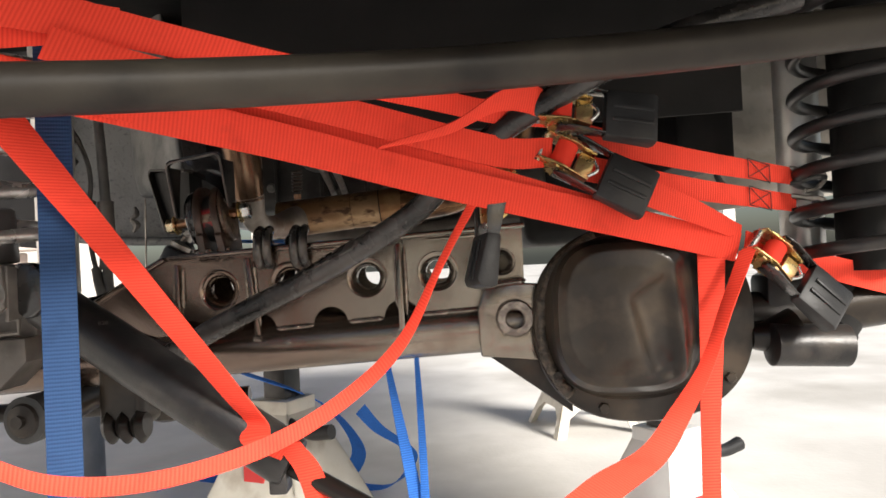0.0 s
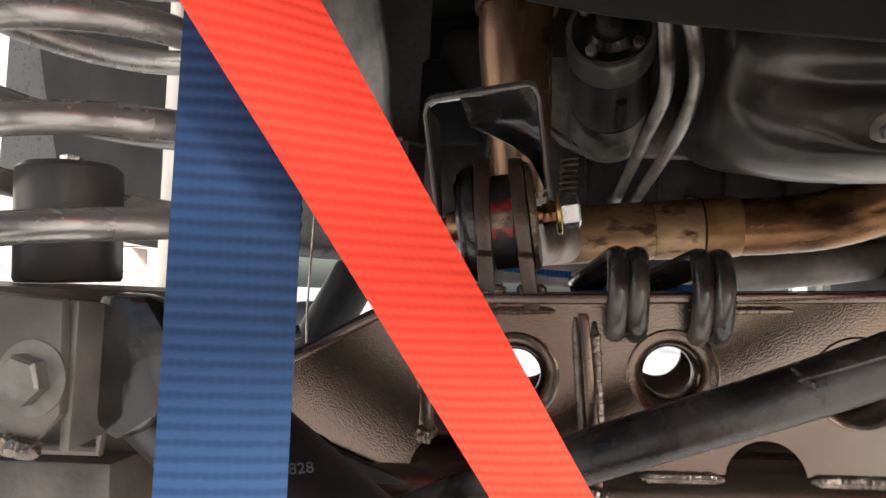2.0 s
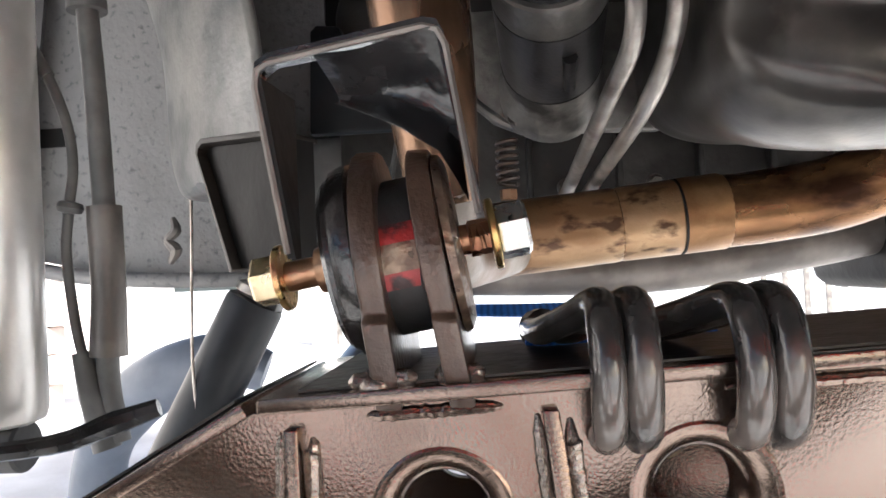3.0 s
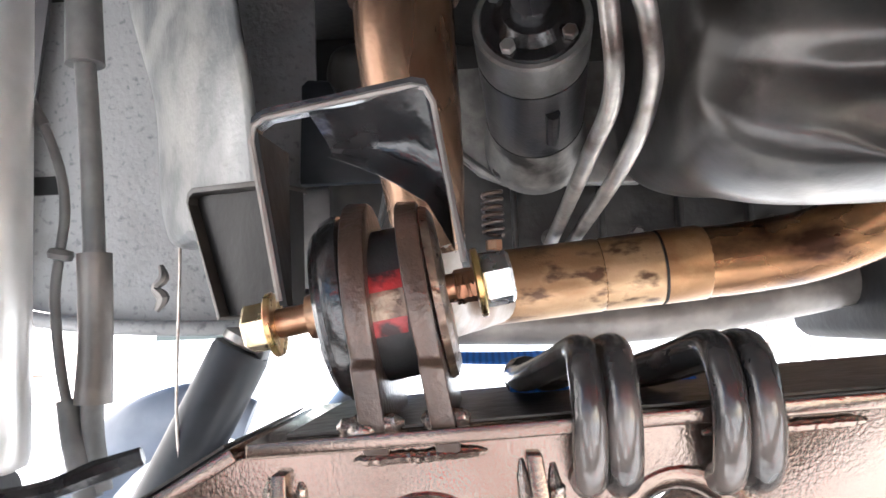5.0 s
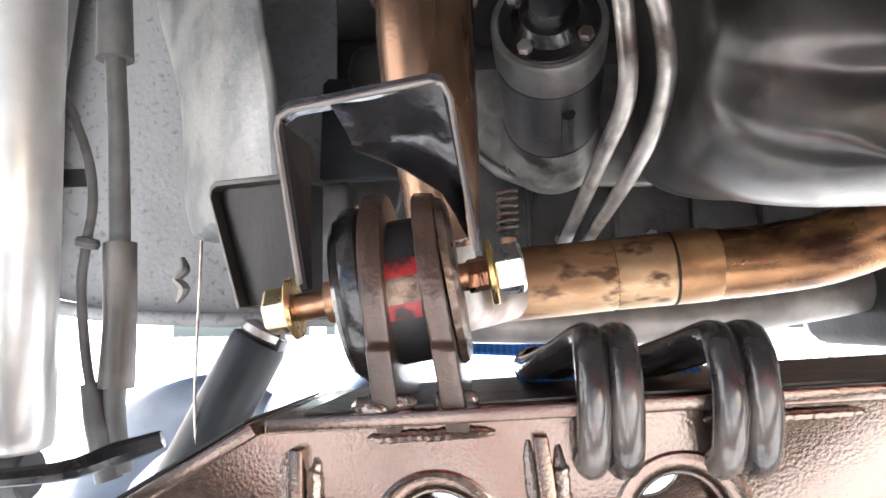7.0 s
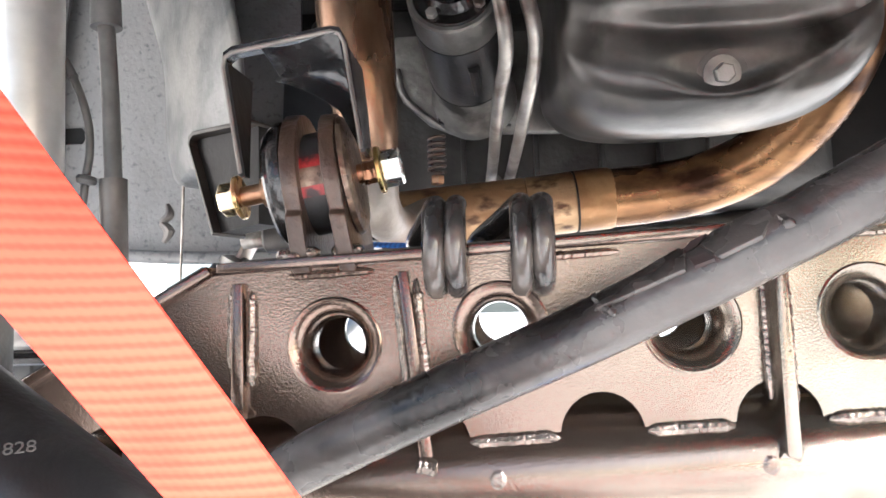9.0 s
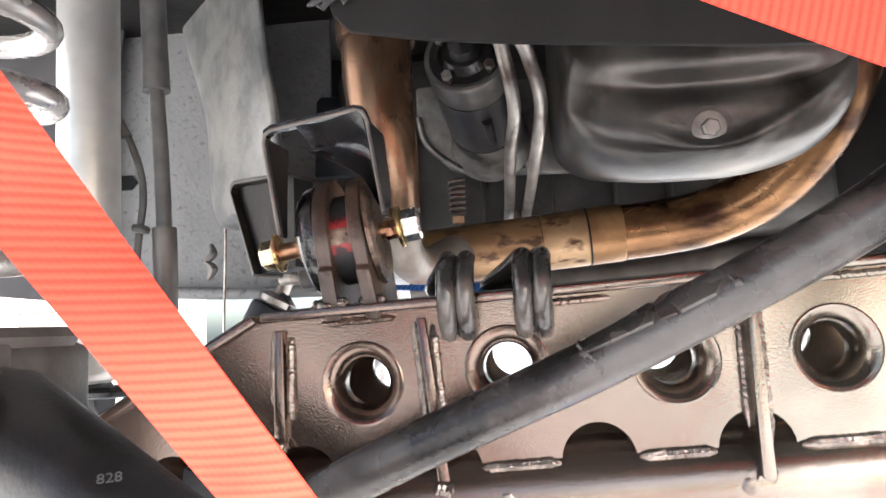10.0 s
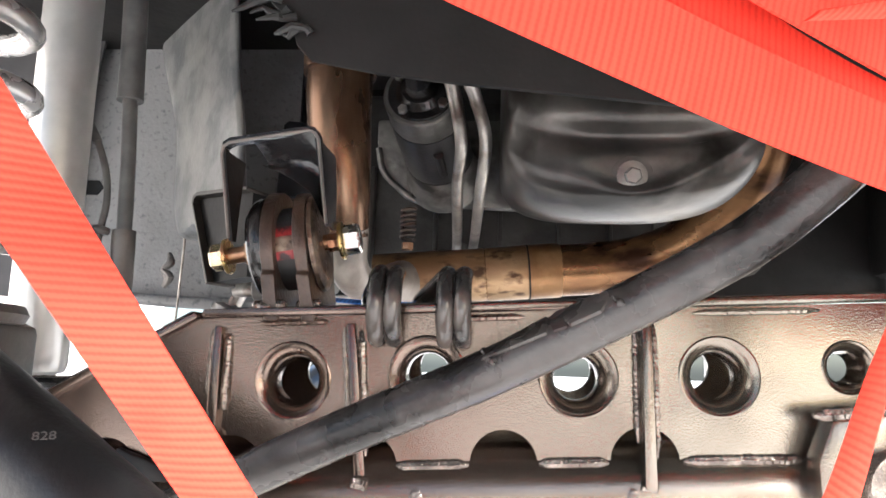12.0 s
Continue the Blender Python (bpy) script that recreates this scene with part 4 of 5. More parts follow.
def sheet(rows, thick, axis=1):
    """A curved sheet from rows of points, given thickness along one axis."""
    bm = bmesh.new()
    d = Vector([thick if q == axis else 0 for q in range(3)])
    A = [[bm.verts.new(p) for p in r] for r in rows]
    B = [[bm.verts.new(Vector(p) + d) for p in r] for r in rows]
    n, m = len(rows), len(rows[0])
    for a in range(n - 1):
        for b in range(m - 1):
            bm.faces.new((A[a][b], A[a][b + 1], A[a + 1][b + 1], A[a + 1][b]))
            bm.faces.new((B[a][b], B[a + 1][b], B[a + 1][b + 1], B[a][b + 1]))
    rim = [(0, b) for b in range(m)] + [(a, m - 1) for a in range(1, n)] + [(n - 1, b) for b in range(m - 2, -1, -1)] + [(a, 0) for a in range(n - 2, 0, -1)]
    for (a, b), (c, e) in zip(rim, rim[1:] + rim[:1]):
        bm.faces.new((A[a][b], B[a][b], B[c][e], A[c][e]))
    bmesh.ops.recalc_face_normals(bm, faces=bm.faces[:])
    return bm


def leg(x0, x1, z0, z1, top, mid, foot):
    """A side plate from its top edge (x0, z0) to its foot (x1, z1), as deep as told at top, middle and foot."""
    rows = []
    for q in range(13):
        t = q / 12
        deep = top + (mid - top) * min(1, t / 0.5) if t < 0.5 else mid + (foot - mid) * (t - 0.5) / 0.5
        x, z = x0 + (x1 - x0) * t, z0 + (z1 - z0) * t
        rows.append([(x, 0.951 + deep * k / 3, z + 0.05 * deep * k / 3) for k in range(4)])
    return sheet(rows, 0.003, 0)


# Duller and blacker than its twin: the inner face's shade is in the material
sub("side_leg", leg(-0.3645, -0.3535, 0.680, 0.610, 0.046, 0.026, 0.008), M_DARK, bk, "black leg, darkened like its unlit inner face")
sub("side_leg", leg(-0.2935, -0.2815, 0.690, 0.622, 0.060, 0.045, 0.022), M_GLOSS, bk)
roof = [(-0.3645, 0.676), (-0.3640, 0.683), (-0.3590, 0.6865), (-0.345, 0.6885), (-0.315, 0.6935), (-0.299, 0.6962), (-0.2935, 0.695), (-0.2910, 0.690)]
sub("top_plate", sheet([[(x, 0.951 + 0.015 * k / 4, z + 0.001 * k / 4) for k in range(5)] for x, z in roof], 0.003, 2), M_GLOSS, bk)
cup = []
for q in range(13):
    t = q / 12
    tx, tz = -0.3420 + 0.0495 * t, 0.6885 + 0.0065 * t
    bx, bz = np.interp(t, (0, 0.35, 0.6, 0.85, 1), (-0.3365, -0.321, -0.308, -0.294, -0.284)), np.interp(t, (0, 0.35, 0.6, 0.85, 1), (0.672, 0.664, 0.6575, 0.648, 0.628))
    row = []
    for k in range(9):
        v = k / 8
        row.append((tx + (bx - tx) * v, 0.9535 + 0.027 * math.sin(math.pi * 0.88 * v) - 0.016 * t * v + 0.004 * math.sin(5 * t + 3 * v), tz + (bz - tz) * v))
    cup.append(row)
sub("gusset", sheet(cup, 0.003), M_GLOSS, bk, "dented gloss black gusset")
rim = [(-0.3535, 0.612), (-0.3640, 0.676), (-0.3632, 0.6825), (-0.359, 0.6855), (-0.330, 0.6905), (-0.299, 0.6955), (-0.2935, 0.694), (-0.2905, 0.688), (-0.281, 0.624)]
sub("cut_edge", bar([(x, 0.951, z) for x, z in rim], 0.0014, 6), M_BROWN, bk, "worn bright cut edge")

# vinyl-dipped strap hooks over the truss
for hx, hl in ((-0.2330, -0.022), (-0.1845, -0.030)):
    hk = thing("strap_hook", (hx, 0.94, 0.56), "black vinyl-dipped double wire strap hook over the truss", "hook", "pair of strap hooks")
    for dx in (-0.0060, 0.0060):
        x = hx + dx
        pts = [(x + hl - 0.3 * dx, 1.045, 0.5725), (x + hl * 0.8, 1.01, 0.5745), (x + hl * 0.35, 0.978, 0.582), (x, 0.954, 0.5885), (x, 0.939, 0.583), (x, 0.933, 0.568), (x, 0.934, 0.555), (x + 0.0004, 0.940, 0.545), (x, 0.948, 0.541)]
        sub("wire", bar(pts, 0.0064, 14, 7), M_VINYL, hk)
    sub("end_knob", turned([(-0.008, 0.006), (-0.004, 0.010), (0.004, 0.010), (0.008, 0.006)], (hx + hl, 1.045, 0.5725), (0.4, -1, 0.1), 14), M_VINYL, hk)
    s2 = part("blue_hook_strap", ribbon([((hx - 0.030, 1.03, 0.5665), (hx - 0.030, 1.05, 0.572)), ((hx - 0.015, 1.03, 0.5655), (hx - 0.015, 1.05, 0.571)), ((hx + 0.012, 1.03, 0.567), (hx + 0.012, 1.05, 0.573))]), M_SKYBLUE)
    tagged(s2, "bright blue strap looped through a wire hook", "strap")

# track bar
tb = thing("track_bar", (-0.15, 0.87, 0.52), "scuffed dark painted bent track bar with a welded gusset", "track bar")
tpts = [(-0.405, 0.925, 0.405), (-0.323, 0.905, 0.445), (-0.248, 0.89, 0.481), (-0.156, 0.868, 0.522), (-0.075, 0.845, 0.563), (-0.025, 0.828, 0.592), (0.005, 0.815, 0.617), (0.03, 0.80, 0.642), (0.06, 0.79, 0.665), (0.12, 0.78, 0.70), (0.25, 0.76, 0.76), (0.4, 0.75, 0.80)]
sub("bar", bar(tpts, 0.0142, 20, 8), M_BAR, tb)
tdir = (Vector((-0.075, 0.845, 0.563)) - Vector((-0.248, 0.89, 0.481))).normalized()
tn = Vector((0.0, -0.62, 0.78))
tn = (tn - tdir * tn.dot(tdir)).normalized()
tu = tn.cross(tdir)
to = Vector((-0.150, 0.8665, 0.5247)) + tdir * 0.036 + tn * 0.0130
sub("gusset", slab([(-0.045, -0.006), (-0.036, 0.002), (-0.002, 0.0065), (0.000, 0.003), (-0.004, -0.008)], [], tn * 0.0028, to, tdir, tu, 0.0008), M_BAR, tb)
sub("gusset", slab([(0.006, 0.002), (0.013, 0.0065), (0.030, 0.0065), (0.034, -0.004), (0.028, -0.010), (0.010, -0.010)], [], tn * 0.0028, to, tdir, tu, 0.0008), M_BAR, tb)
sub("notch", slab([(-0.001, 0.004), (0.004, 0.0075), (0.011, 0.0075), (0.005, 0.003), (0.008, -0.009), (0.0, -0.008)], [], tn * 0.0018, to, tdir, tu), M_THREAD, tb, "black gap in the gusset")
sub("weld_bead", weld(to + tdir * 0.036 + tu * 0.007, to + tdir * 0.040 - tu * 0.010, 0.003), M_BAR, tb)
sub("weld_bead", weld(to - tdir * 0.044 + tu * 0.006, to - tdir * 0.038 - tu * 0.012, 0.0022), M_BAR, tb)
sub("axle_bracket", slab([(-0.43, 0.37), (-0.37, 0.37), (-0.36, 0.44), (-0.42, 0.46)], [], (0, 0.008, 0), (0, 0.945, 0), (1, 0, 0), (0, 0, 1), 0.002), M_SATIN, tb)

# drag link
dl = thing("drag_link", (-0.33, 0.78, 0.42), "thick satin black steering link tube with a threaded rod", "steering link")
sub("tube", bar([(-0.475, 0.838, 0.512), (-0.465, 0.836, 0.506), (-0.174, 0.785, 0.323), (-0.167, 0.784, 0.319)], [0.025, 0.030, 0.030, 0.027], 28), M_SATIN, dl)
sub("rod", bar([(-0.19, 0.787, 0.326), (-0.135, 0.772, 0.301), (-0.02, 0.73, 0.250), (0.03, 0.72, 0.228)], 0.0108, 16), M_COVER, dl)
sub("clamp_ear", block(-0.192, -0.172, 0.77, 0.80, 0.288, 0.312, 0.003), M_SATIN, dl)
tx = bpy.data.curves.new("stamp", "FONT")
tx.body, tx.size, tx.extrude = "828", 0.0075, 0.0001
tx.align_x, tx.align_y = "CENTER", "CENTER"
me = bpy.data.meshes.new_from_object(new("stamp_source", tx))
bpy.data.objects.remove(bpy.data.objects["stamp_source"])
me.materials.append(M_HOSE)
dirv = (Vector((-0.174, 0.785, 0.323)) - Vector((-0.465, 0.836, 0.506))).normalized()
stamp = new("stamp", me)
stamp.parent = dl
c = Vector((-0.465, 0.836, 0.506)).lerp(Vector((-0.174, 0.785, 0.323)), 0.245)
nrm = (Vector((0.53, -0.66, 0.53)) - dirv * Vector((0.53, -0.66, 0.53)).dot(dirv)).normalized()
sp_ = radians(50)
dirv = (dirv * math.cos(sp_) + nrm.cross(dirv) * math.sin(sp_)).normalized()
rm = Matrix((dirv, nrm.cross(dirv), nrm)).transposed().to_4x4()
stamp.matrix_local = Matrix.Translation(c + nrm * 0.0301 - dl.location) @ rm
stamp["label"] = "faint pale stamped digits"

# sway bar
sb = part("sway_bar", bar([(x, 0.539 + 0.2465 * x - 0.345 * x * x, 0.681 + 0.0854 * x) for x in (-0.70, -0.55, -0.4, -0.25, -0.1, 0.05, 0.2, 0.35, 0.5, 0.65, 0.75)], 0.0180, 28, 6), M_SWAY)
tagged(sb, "dusty dark brown sway bar across the front", "sway bar")

# ---- left suspension ----


def coil(name, cx, cy, R, r, z0, pitch, turns, start, material, label, lean=0.0, seg=12):
    pts = []
    N = int(turns * 40)
    for k in range(N + 1):
        th = radians(start) + 2 * math.pi * k / 40
        z = z0 + pitch * k / 40
        pts.append((cx + R * math.cos(th) + lean * (z - z0), cy + R * math.sin(th), z))
    o = part(name, sweep(bmesh.new(), pts, r, seg), material)
    return tagged(o, label, "spring", "front coil springs")


coil("coil_spring", -0.549, 0.880, 0.0765, 0.0088, 0.568, 0.053, 7.2, 180, M_COIL, "satin grey painted steel coil spring", -0.1)
coil("coil_spring", 0.545, 0.905, 0.0775, 0.0088, 0.520, 0.0515, 8.2, 150, M_SATIN, "dark dusty steel coil spring beside the black shock", 0.03)
bs = thing("bump_stop", (-0.562, 0.885, 0.57), "dark grey cylindrical bump stop inside the coil", "bump stop")
sub("cylinder", turned([(0, 0.028), (0.002, 0.0295), (0.066, 0.0295), (0.069, 0.027)], (-0.562, 0.885, 0.557), (-0.06, 0, 1), 32), M_STOP, bs)
hexbolt(bs, "bolt", (-0.566, 0.885, 0.626), (0, 0, 1), 0.011, 0.007, M_ZINC)
bs2 = thing("shock_absorber", (0.56, 0.95, 0.5), "black dusty shock absorber behind the dark coil", "shock absorber")
sub("body", turned([(0, 0.04), (0.46, 0.04)], (0.565, 0.925, 0.50), (0, 0, 1), 24), M_DARK, bs2)
sr = thing("shock_absorber", (0.515, 1.0, 0.5), "silver painted shock absorber tube inside the dark coil", "shock absorber")
sub("body", turned([(0, 0.02), (0.004, 0.027), (0.012, 0.029), (0.46, 0.029), (0.47, 0.025)], (0.515, 1.0, 0.52), (0, 0, 1), 28), M_SHOCK, sr)
sub("lower_eye", turned([(-0.02, 0.016), (-0.018, 0.018), (0.018, 0.018), (0.02, 0.016)], (0.515, 1.0, 0.505), (1, 0, 0), 20), M_RUBBER, sr)
sh = thing("shock_absorber", (-0.648, 1.2, 0.45), "silver painted shock absorber tube beside the coil", "shock absorber")
sub("body", turned([(0, 0.02), (0.004, 0.030), (0.012, 0.0325), (0.50, 0.0325), (0.51, 0.03)], (-0.657, 1.205, 0.50), (-0.015, 0.0, 1), 32), M_SHOCK, sh)
sub("lower_eye", turned([(-0.02, 0.018), (-0.018, 0.02), (0.018, 0.02), (0.02, 0.018)], (-0.657, 1.205, 0.485), (1, 0, 0), 20), M_RUBBER, sh)

ln_ = thing("sway_bar_link", (-0.55, 0.72, 0.56), "bent dark steel sway bar link with a bushed eye", "link")
sub("rod", bar([(-0.592, 0.72, 0.86), (-0.584, 0.72, 0.79), (-0.578, 0.72, 0.735), (-0.568, 0.72, 0.700), (-0.551, 0.72, 0.665), (-0.547, 0.72, 0.63), (-0.545, 0.72, 0.60), (-0.542, 0.72, 0.562)], 0.0098, 16, 6), M_BAR, ln_)
sub("eye", turned([(-0.0205, 0.016), (-0.019, 0.018), (0.019, 0.018), (0.0205, 0.016)], (-0.555, 0.718, 0.5505), (1, 0.05, -0.05), 28), M_SATIN, ln_, "black bushed eye")
for x in (-0.5765, -0.5355):
    sub("bushing_lip", turned([(-0.003, 0.012), (-0.0025, 0.0165), (0.0025, 0.0165), (0.003, 0.012)], (x, 0.718, 0.5515 if x < -0.55 else 0.5495), (1, 0.05, -0.05), 24), M_RUBBER, ln_)
sub("washer", turned([(0, 0.014), (0.0005, 0.0155), (0.006, 0.0155), (0.0065, 0.013)], (-0.531, 0.717, 0.549), (1, 0.05, -0.05), 24), M_ZINC, ln_)
hexbolt(ln_, "nut", (-0.5245, 0.7165, 0.5485), (1, 0.05, -0.05), 0.019, 0.013, M_ZINC, 0.0145, "bright zinc lock nut")
sub("c_strap", bar([(-0.590, 0.725, 0.500), (-0.598, 0.722, 0.53), (-0.594, 0.72, 0.560), (-0.586, 0.72, 0.573), (-0.577, 0.72, 0.570)], 0.0085, 12, 6), M_GLOSS, ln_, "curved black strap arm")

kn = thing("axle_bracket", (-0.5, 0.77, 0.45), "grey-brown folded steel axle end bracket with a hex bolt", "bracket")


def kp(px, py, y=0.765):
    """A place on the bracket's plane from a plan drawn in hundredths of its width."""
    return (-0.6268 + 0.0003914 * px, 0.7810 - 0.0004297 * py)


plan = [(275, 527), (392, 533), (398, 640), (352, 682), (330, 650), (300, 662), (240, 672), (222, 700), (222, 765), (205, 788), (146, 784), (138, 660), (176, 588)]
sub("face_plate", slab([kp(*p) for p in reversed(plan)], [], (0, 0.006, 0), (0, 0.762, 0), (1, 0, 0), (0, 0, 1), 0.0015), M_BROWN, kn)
sub("side_flange", slab([(0.768, 0.552), (0.85, 0.545), (0.85, 0.50), (0.768, 0.49)], [], (0.005, 0, 0), (-0.475, 0, 0), (0, 1, 0), (0, 0, 1), 0.0015), M_BROWN, kn)
sub("black_ear", slab([(-0.475, 0.555), (-0.452, 0.555), (-0.438, 0.535), (-0.440, 0.505), (-0.462, 0.49), (-0.475, 0.50)], [], (0, 0.02, 0), (0, 0.785, 0), (1, 0, 0), (0, 0, 1), 0.005), M_GLOSS, kn, "gloss black bushing ear")
hexbolt(kn, "bolt", (-0.484, 0.762, 0.520), (0, -1, 0), 0.018, 0.010, M_CASTING, 0.0155, "dull dark flange bolt")
sub("weld_bead", weld((-0.50, 0.761, 0.494), (-0.478, 0.761, 0.491), 0.0045), M_WELD, kn)
kq = [(-0.586, 0.462), (-0.499, 0.466), (-0.498, 0.437), (-0.535, 0.402), (-0.592, 0.402), (-0.600, 0.43)]
sub("lower_box", slab(kq, [(-0.583, 0.426, 0.007)], (0, 0.06, 0), (0, 0.842, 0), (1, 0, 0), (0, 0, 1), 0.003), M_BROWN, kn)
sub("box_lip", bar([(-0.588, 0.838, 0.468), (-0.545, 0.838, 0.471), (-0.503, 0.838, 0.473), (-0.501, 0.836, 0.488), (-0.512, 0.836, 0.492)], 0.003, 8), M_BROWN, kn)
sub("perch", turned([(0, 0.085), (0.006, 0.088), (0.012, 0.085)], (-0.56, 0.885, 0.543), (0, 0, 1), 32), M_BROWN, kn)
sub("perch_leg", block(-0.62, -0.50, 0.87, 0.97, 0.43, 0.545, 0.008), M_BROWN, kn)
kk = thing("steering_knuckle", (-0.74, 0.9, 0.41), "black cast steering knuckle with an open hub bore", "knuckle")
bm = bmesh.new()
sweep(bm, [(-0.745 + 0.058 * math.cos(2 * math.pi * k / 40), 0.90, 0.415 + 0.062 * math.sin(2 * math.pi * k / 40)) for k in range(41)], 0.015, 14, False)
sub("bore_ring", bm, M_SATIN, kk)
sub("upper_arm", bar([(-0.73, 0.89, 0.48), (-0.70, 0.86, 0.515), (-0.67, 0.84, 0.55)], [0.022, 0.02, 0.018], 14, 5), M_GLOSS, kk)
sub("lower_arm", bar([(-0.71, 0.89, 0.36), (-0.66, 0.87, 0.34), (-0.62, 0.86, 0.37), (-0.605, 0.86, 0.43)], [0.024, 0.022, 0.018, 0.013], 14, 5), M_BROWN, kk)
sub("sensor", turned([(0, 0.008), (0.02, 0.008), (0.022, 0.005)], (-0.665, 0.80, 0.475), (0, -1, 0), 14), M_ZINC, kk)
sub("ball_joint", turned([(0, 0.014), (0.006, 0.018), (0.02, 0.016), (0.026, 0.006), (0.034, 0.004)], (-0.70, 0.87, 0.585), (0, 0, 1), 18), M_COPPER, kk, "rusty ball joint")
sub("joint_seat", block(-0.745, -0.655, 0.84, 0.91, 0.552, 0.586, 0.012, 3), M_CASTING, kk, "pale cast seat")

# lower arm and its bushings
la = thing("lower_control_arm", (-0.47, 1.0, 0.37), "dirty dark lower control arm with large bushings", "control arm")
sub("bushing", turned([(-0.03, 0.02), (-0.028, 0.03), (0.028, 0.03), (0.03, 0.02)], (-0.52, 0.905, 0.36), (0.15, 1, 0), 28), M_RUBBER, la)
sub("bushing_cap", turned([(0, 0.022), (0.004, 0.02), (0.006, 0.008), (0.012, 0.008)], (-0.5245, 0.875, 0.36), (-0.15, -1, 0), 24), M_COVER, la)
sub("arm", bar([(-0.52, 0.93, 0.36), (-0.50, 1.3, 0.40), (-0.47, 1.9, 0.52)], 0.026, 18), M_COVER, la)
sub("arm_bracket", block(-0.46, -0.40, 0.93, 1.0, 0.33, 0.42, 0.012, 3), M_COVER, la)
for k in range(3):
    sub("boot_fold", turned([(-0.008, 0.016), (0, 0.024), (0.008, 0.016)], (-0.445 + 0.02 * k, 0.94, 0.335), (1, 0, 0.1), 18), M_COVER, la)
tr = thing("tie_rod", (-0.5, 1.06, 0.33), "dirty cast steering rod behind the axle", "steering rod")
sub("rod", bar([(-0.74, 1.06, 0.335), (-0.4, 1.07, 0.34), (-0.30, 1.08, 0.345)], 0.014, 14), M_COVER, tr)
sub("joint", turned([(-0.02, 0.014), (-0.015, 0.024), (0.015, 0.024), (0.02, 0.014)], (-0.42, 1.06, 0.335), (0, 0, 1), 20), M_COVER, tr)

# black shock in front of the rail
bt = thing("steering_damper", (-0.5, 1.22, 0.52), "black painted cylindrical damper with a steel cap", "damper")
A0, A1 = Vector((-0.538, 1.446, 0.5835)), Vector((-0.6575, 1.432, 0.3555))
dv = (A1 - A0).normalized()
sub("cylinder", turned([(0, 0.024), (0.003, 0.0305), (0.009, 0.0322), ((A1 - A0).length, 0.0322)], A0, dv, 32), M_DAMPER, bt)
sub("cap", turned([(0, 0.015), (0.006, 0.026), (0.014, 0.0265), (0.020, 0.019)], A0 - dv * 0.017, dv, 24), M_TUBE, bt)
sub("stud", turned([(0, 0.010), (0.042, 0.010)], A0 - dv * 0.042, dv, 14), M_TUBE, bt)
sub("cap_bracket", farther(slab([(-0.455, 0.590), (-0.444, 0.594), (-0.436, 0.578), (-0.440, 0.566), (-0.446, 0.57), (-0.447, 0.582)], [], (0, 0.02, 0), (0, 1.20, 0), (1, 0, 0), (0, 0, 1), 0.002), 1.4), M_SATIN, bt)

# brake hose and sensor wire
bh = thing("brake_hose", (-0.59, 1.234, 0.65), "grey rubber brake hose with protective sleeves", "hose")
hp = [(-0.604, 1.234, 0.96), (-0.600, 1.234, 0.88), (-0.598, 1.234, 0.83), (-0.592, 1.234, 0.75), (-0.588, 1.234, 0.666), (-0.586, 1.234, 0.60), (-0.588, 1.234, 0.53), (-0.580, 1.234, 0.48)]
sub("hose", bar(hp, 0.0088, 14, 6), M_HOSE, bh)
sub("upper_sleeve", bar([(-0.604, 1.234, 0.96), (-0.600, 1.234, 0.88), (-0.598, 1.234, 0.828)], [0.0145, 0.0145, 0.0155], 18, 5), M_HOSE, bh)
sub("lower_sleeve", bar([(-0.588, 1.234, 0.668), (-0.586, 1.234, 0.60), (-0.5875, 1.234, 0.548)], [0.0135, 0.0132, 0.0145], 18, 5), M_BROWN, bh, "brown-grey rubber sleeve")
wr = thing("sensor_wire", (-0.61, 1.23, 0.66), "thin grey sensor wire with rubber ends", "wire")
wp = [(-0.668, 1.23, 0.845), (-0.650, 1.23, 0.808), (-0.630, 1.23, 0.775), (-0.615, 1.23, 0.735), (-0.611, 1.23, 0.70), (-0.615, 1.23, 0.668), (-0.618, 1.23, 0.63), (-0.612, 1.23, 0.575), (-0.602, 1.23, 0.53), (-0.592, 1.23, 0.48)]
sub("wire", bar(wp, 0.0042, 10, 6), M_HOSE, wr)
sub("rubber_end", bar(wp[:3], [0.0065, 0.0065, 0.0055], 12, 5), M_HOSE, wr)
sub("rubber_end", bar([(-0.607, 1.23, 0.552), (-0.600, 1.23, 0.52), (-0.588, 1.23, 0.475)], [0.008, 0.010, 0.011], 12, 5), M_HOSE, wr)
sub("grommet", turned([(-0.005, 0.005), (-0.004, 0.009), (0, 0.0105), (0.004, 0.009), (0.005, 0.005)], (-0.614, 1.23, 0.668), (0.2, 0, 1), 16), M_HOSE, wr)
hb = part("hose_bracket", bar([(-0.80, 1.10, 0.50), (-0.66, 1.12, 0.497), (-0.59, 1.16, 0.495), (-0.56, 1.19, 0.503), (-0.53, 1.2, 0.512)], [0.005, 0.006, 0.007, 0.009, 0.007], 8, 4), M_GLOSS)
tagged(hb, "flat black steel bracket holding the brake hose", "bracket")
wz = part("hanging_wire", farther(bar([(-0.537, 1.30, 0.700), (-0.541, 1.30, 0.708), (-0.545, 1.30, 0.702), (-0.546, 1.30, 0.65), (-0.548, 1.30, 0.58), (-0.549, 1.30, 0.53), (-0.547, 1.30, 0.487)], 0.0014, 6, 5), 1.16), M_TUBE)
tagged(wz, "thin bare wire hanging from the frame rail", "wire")
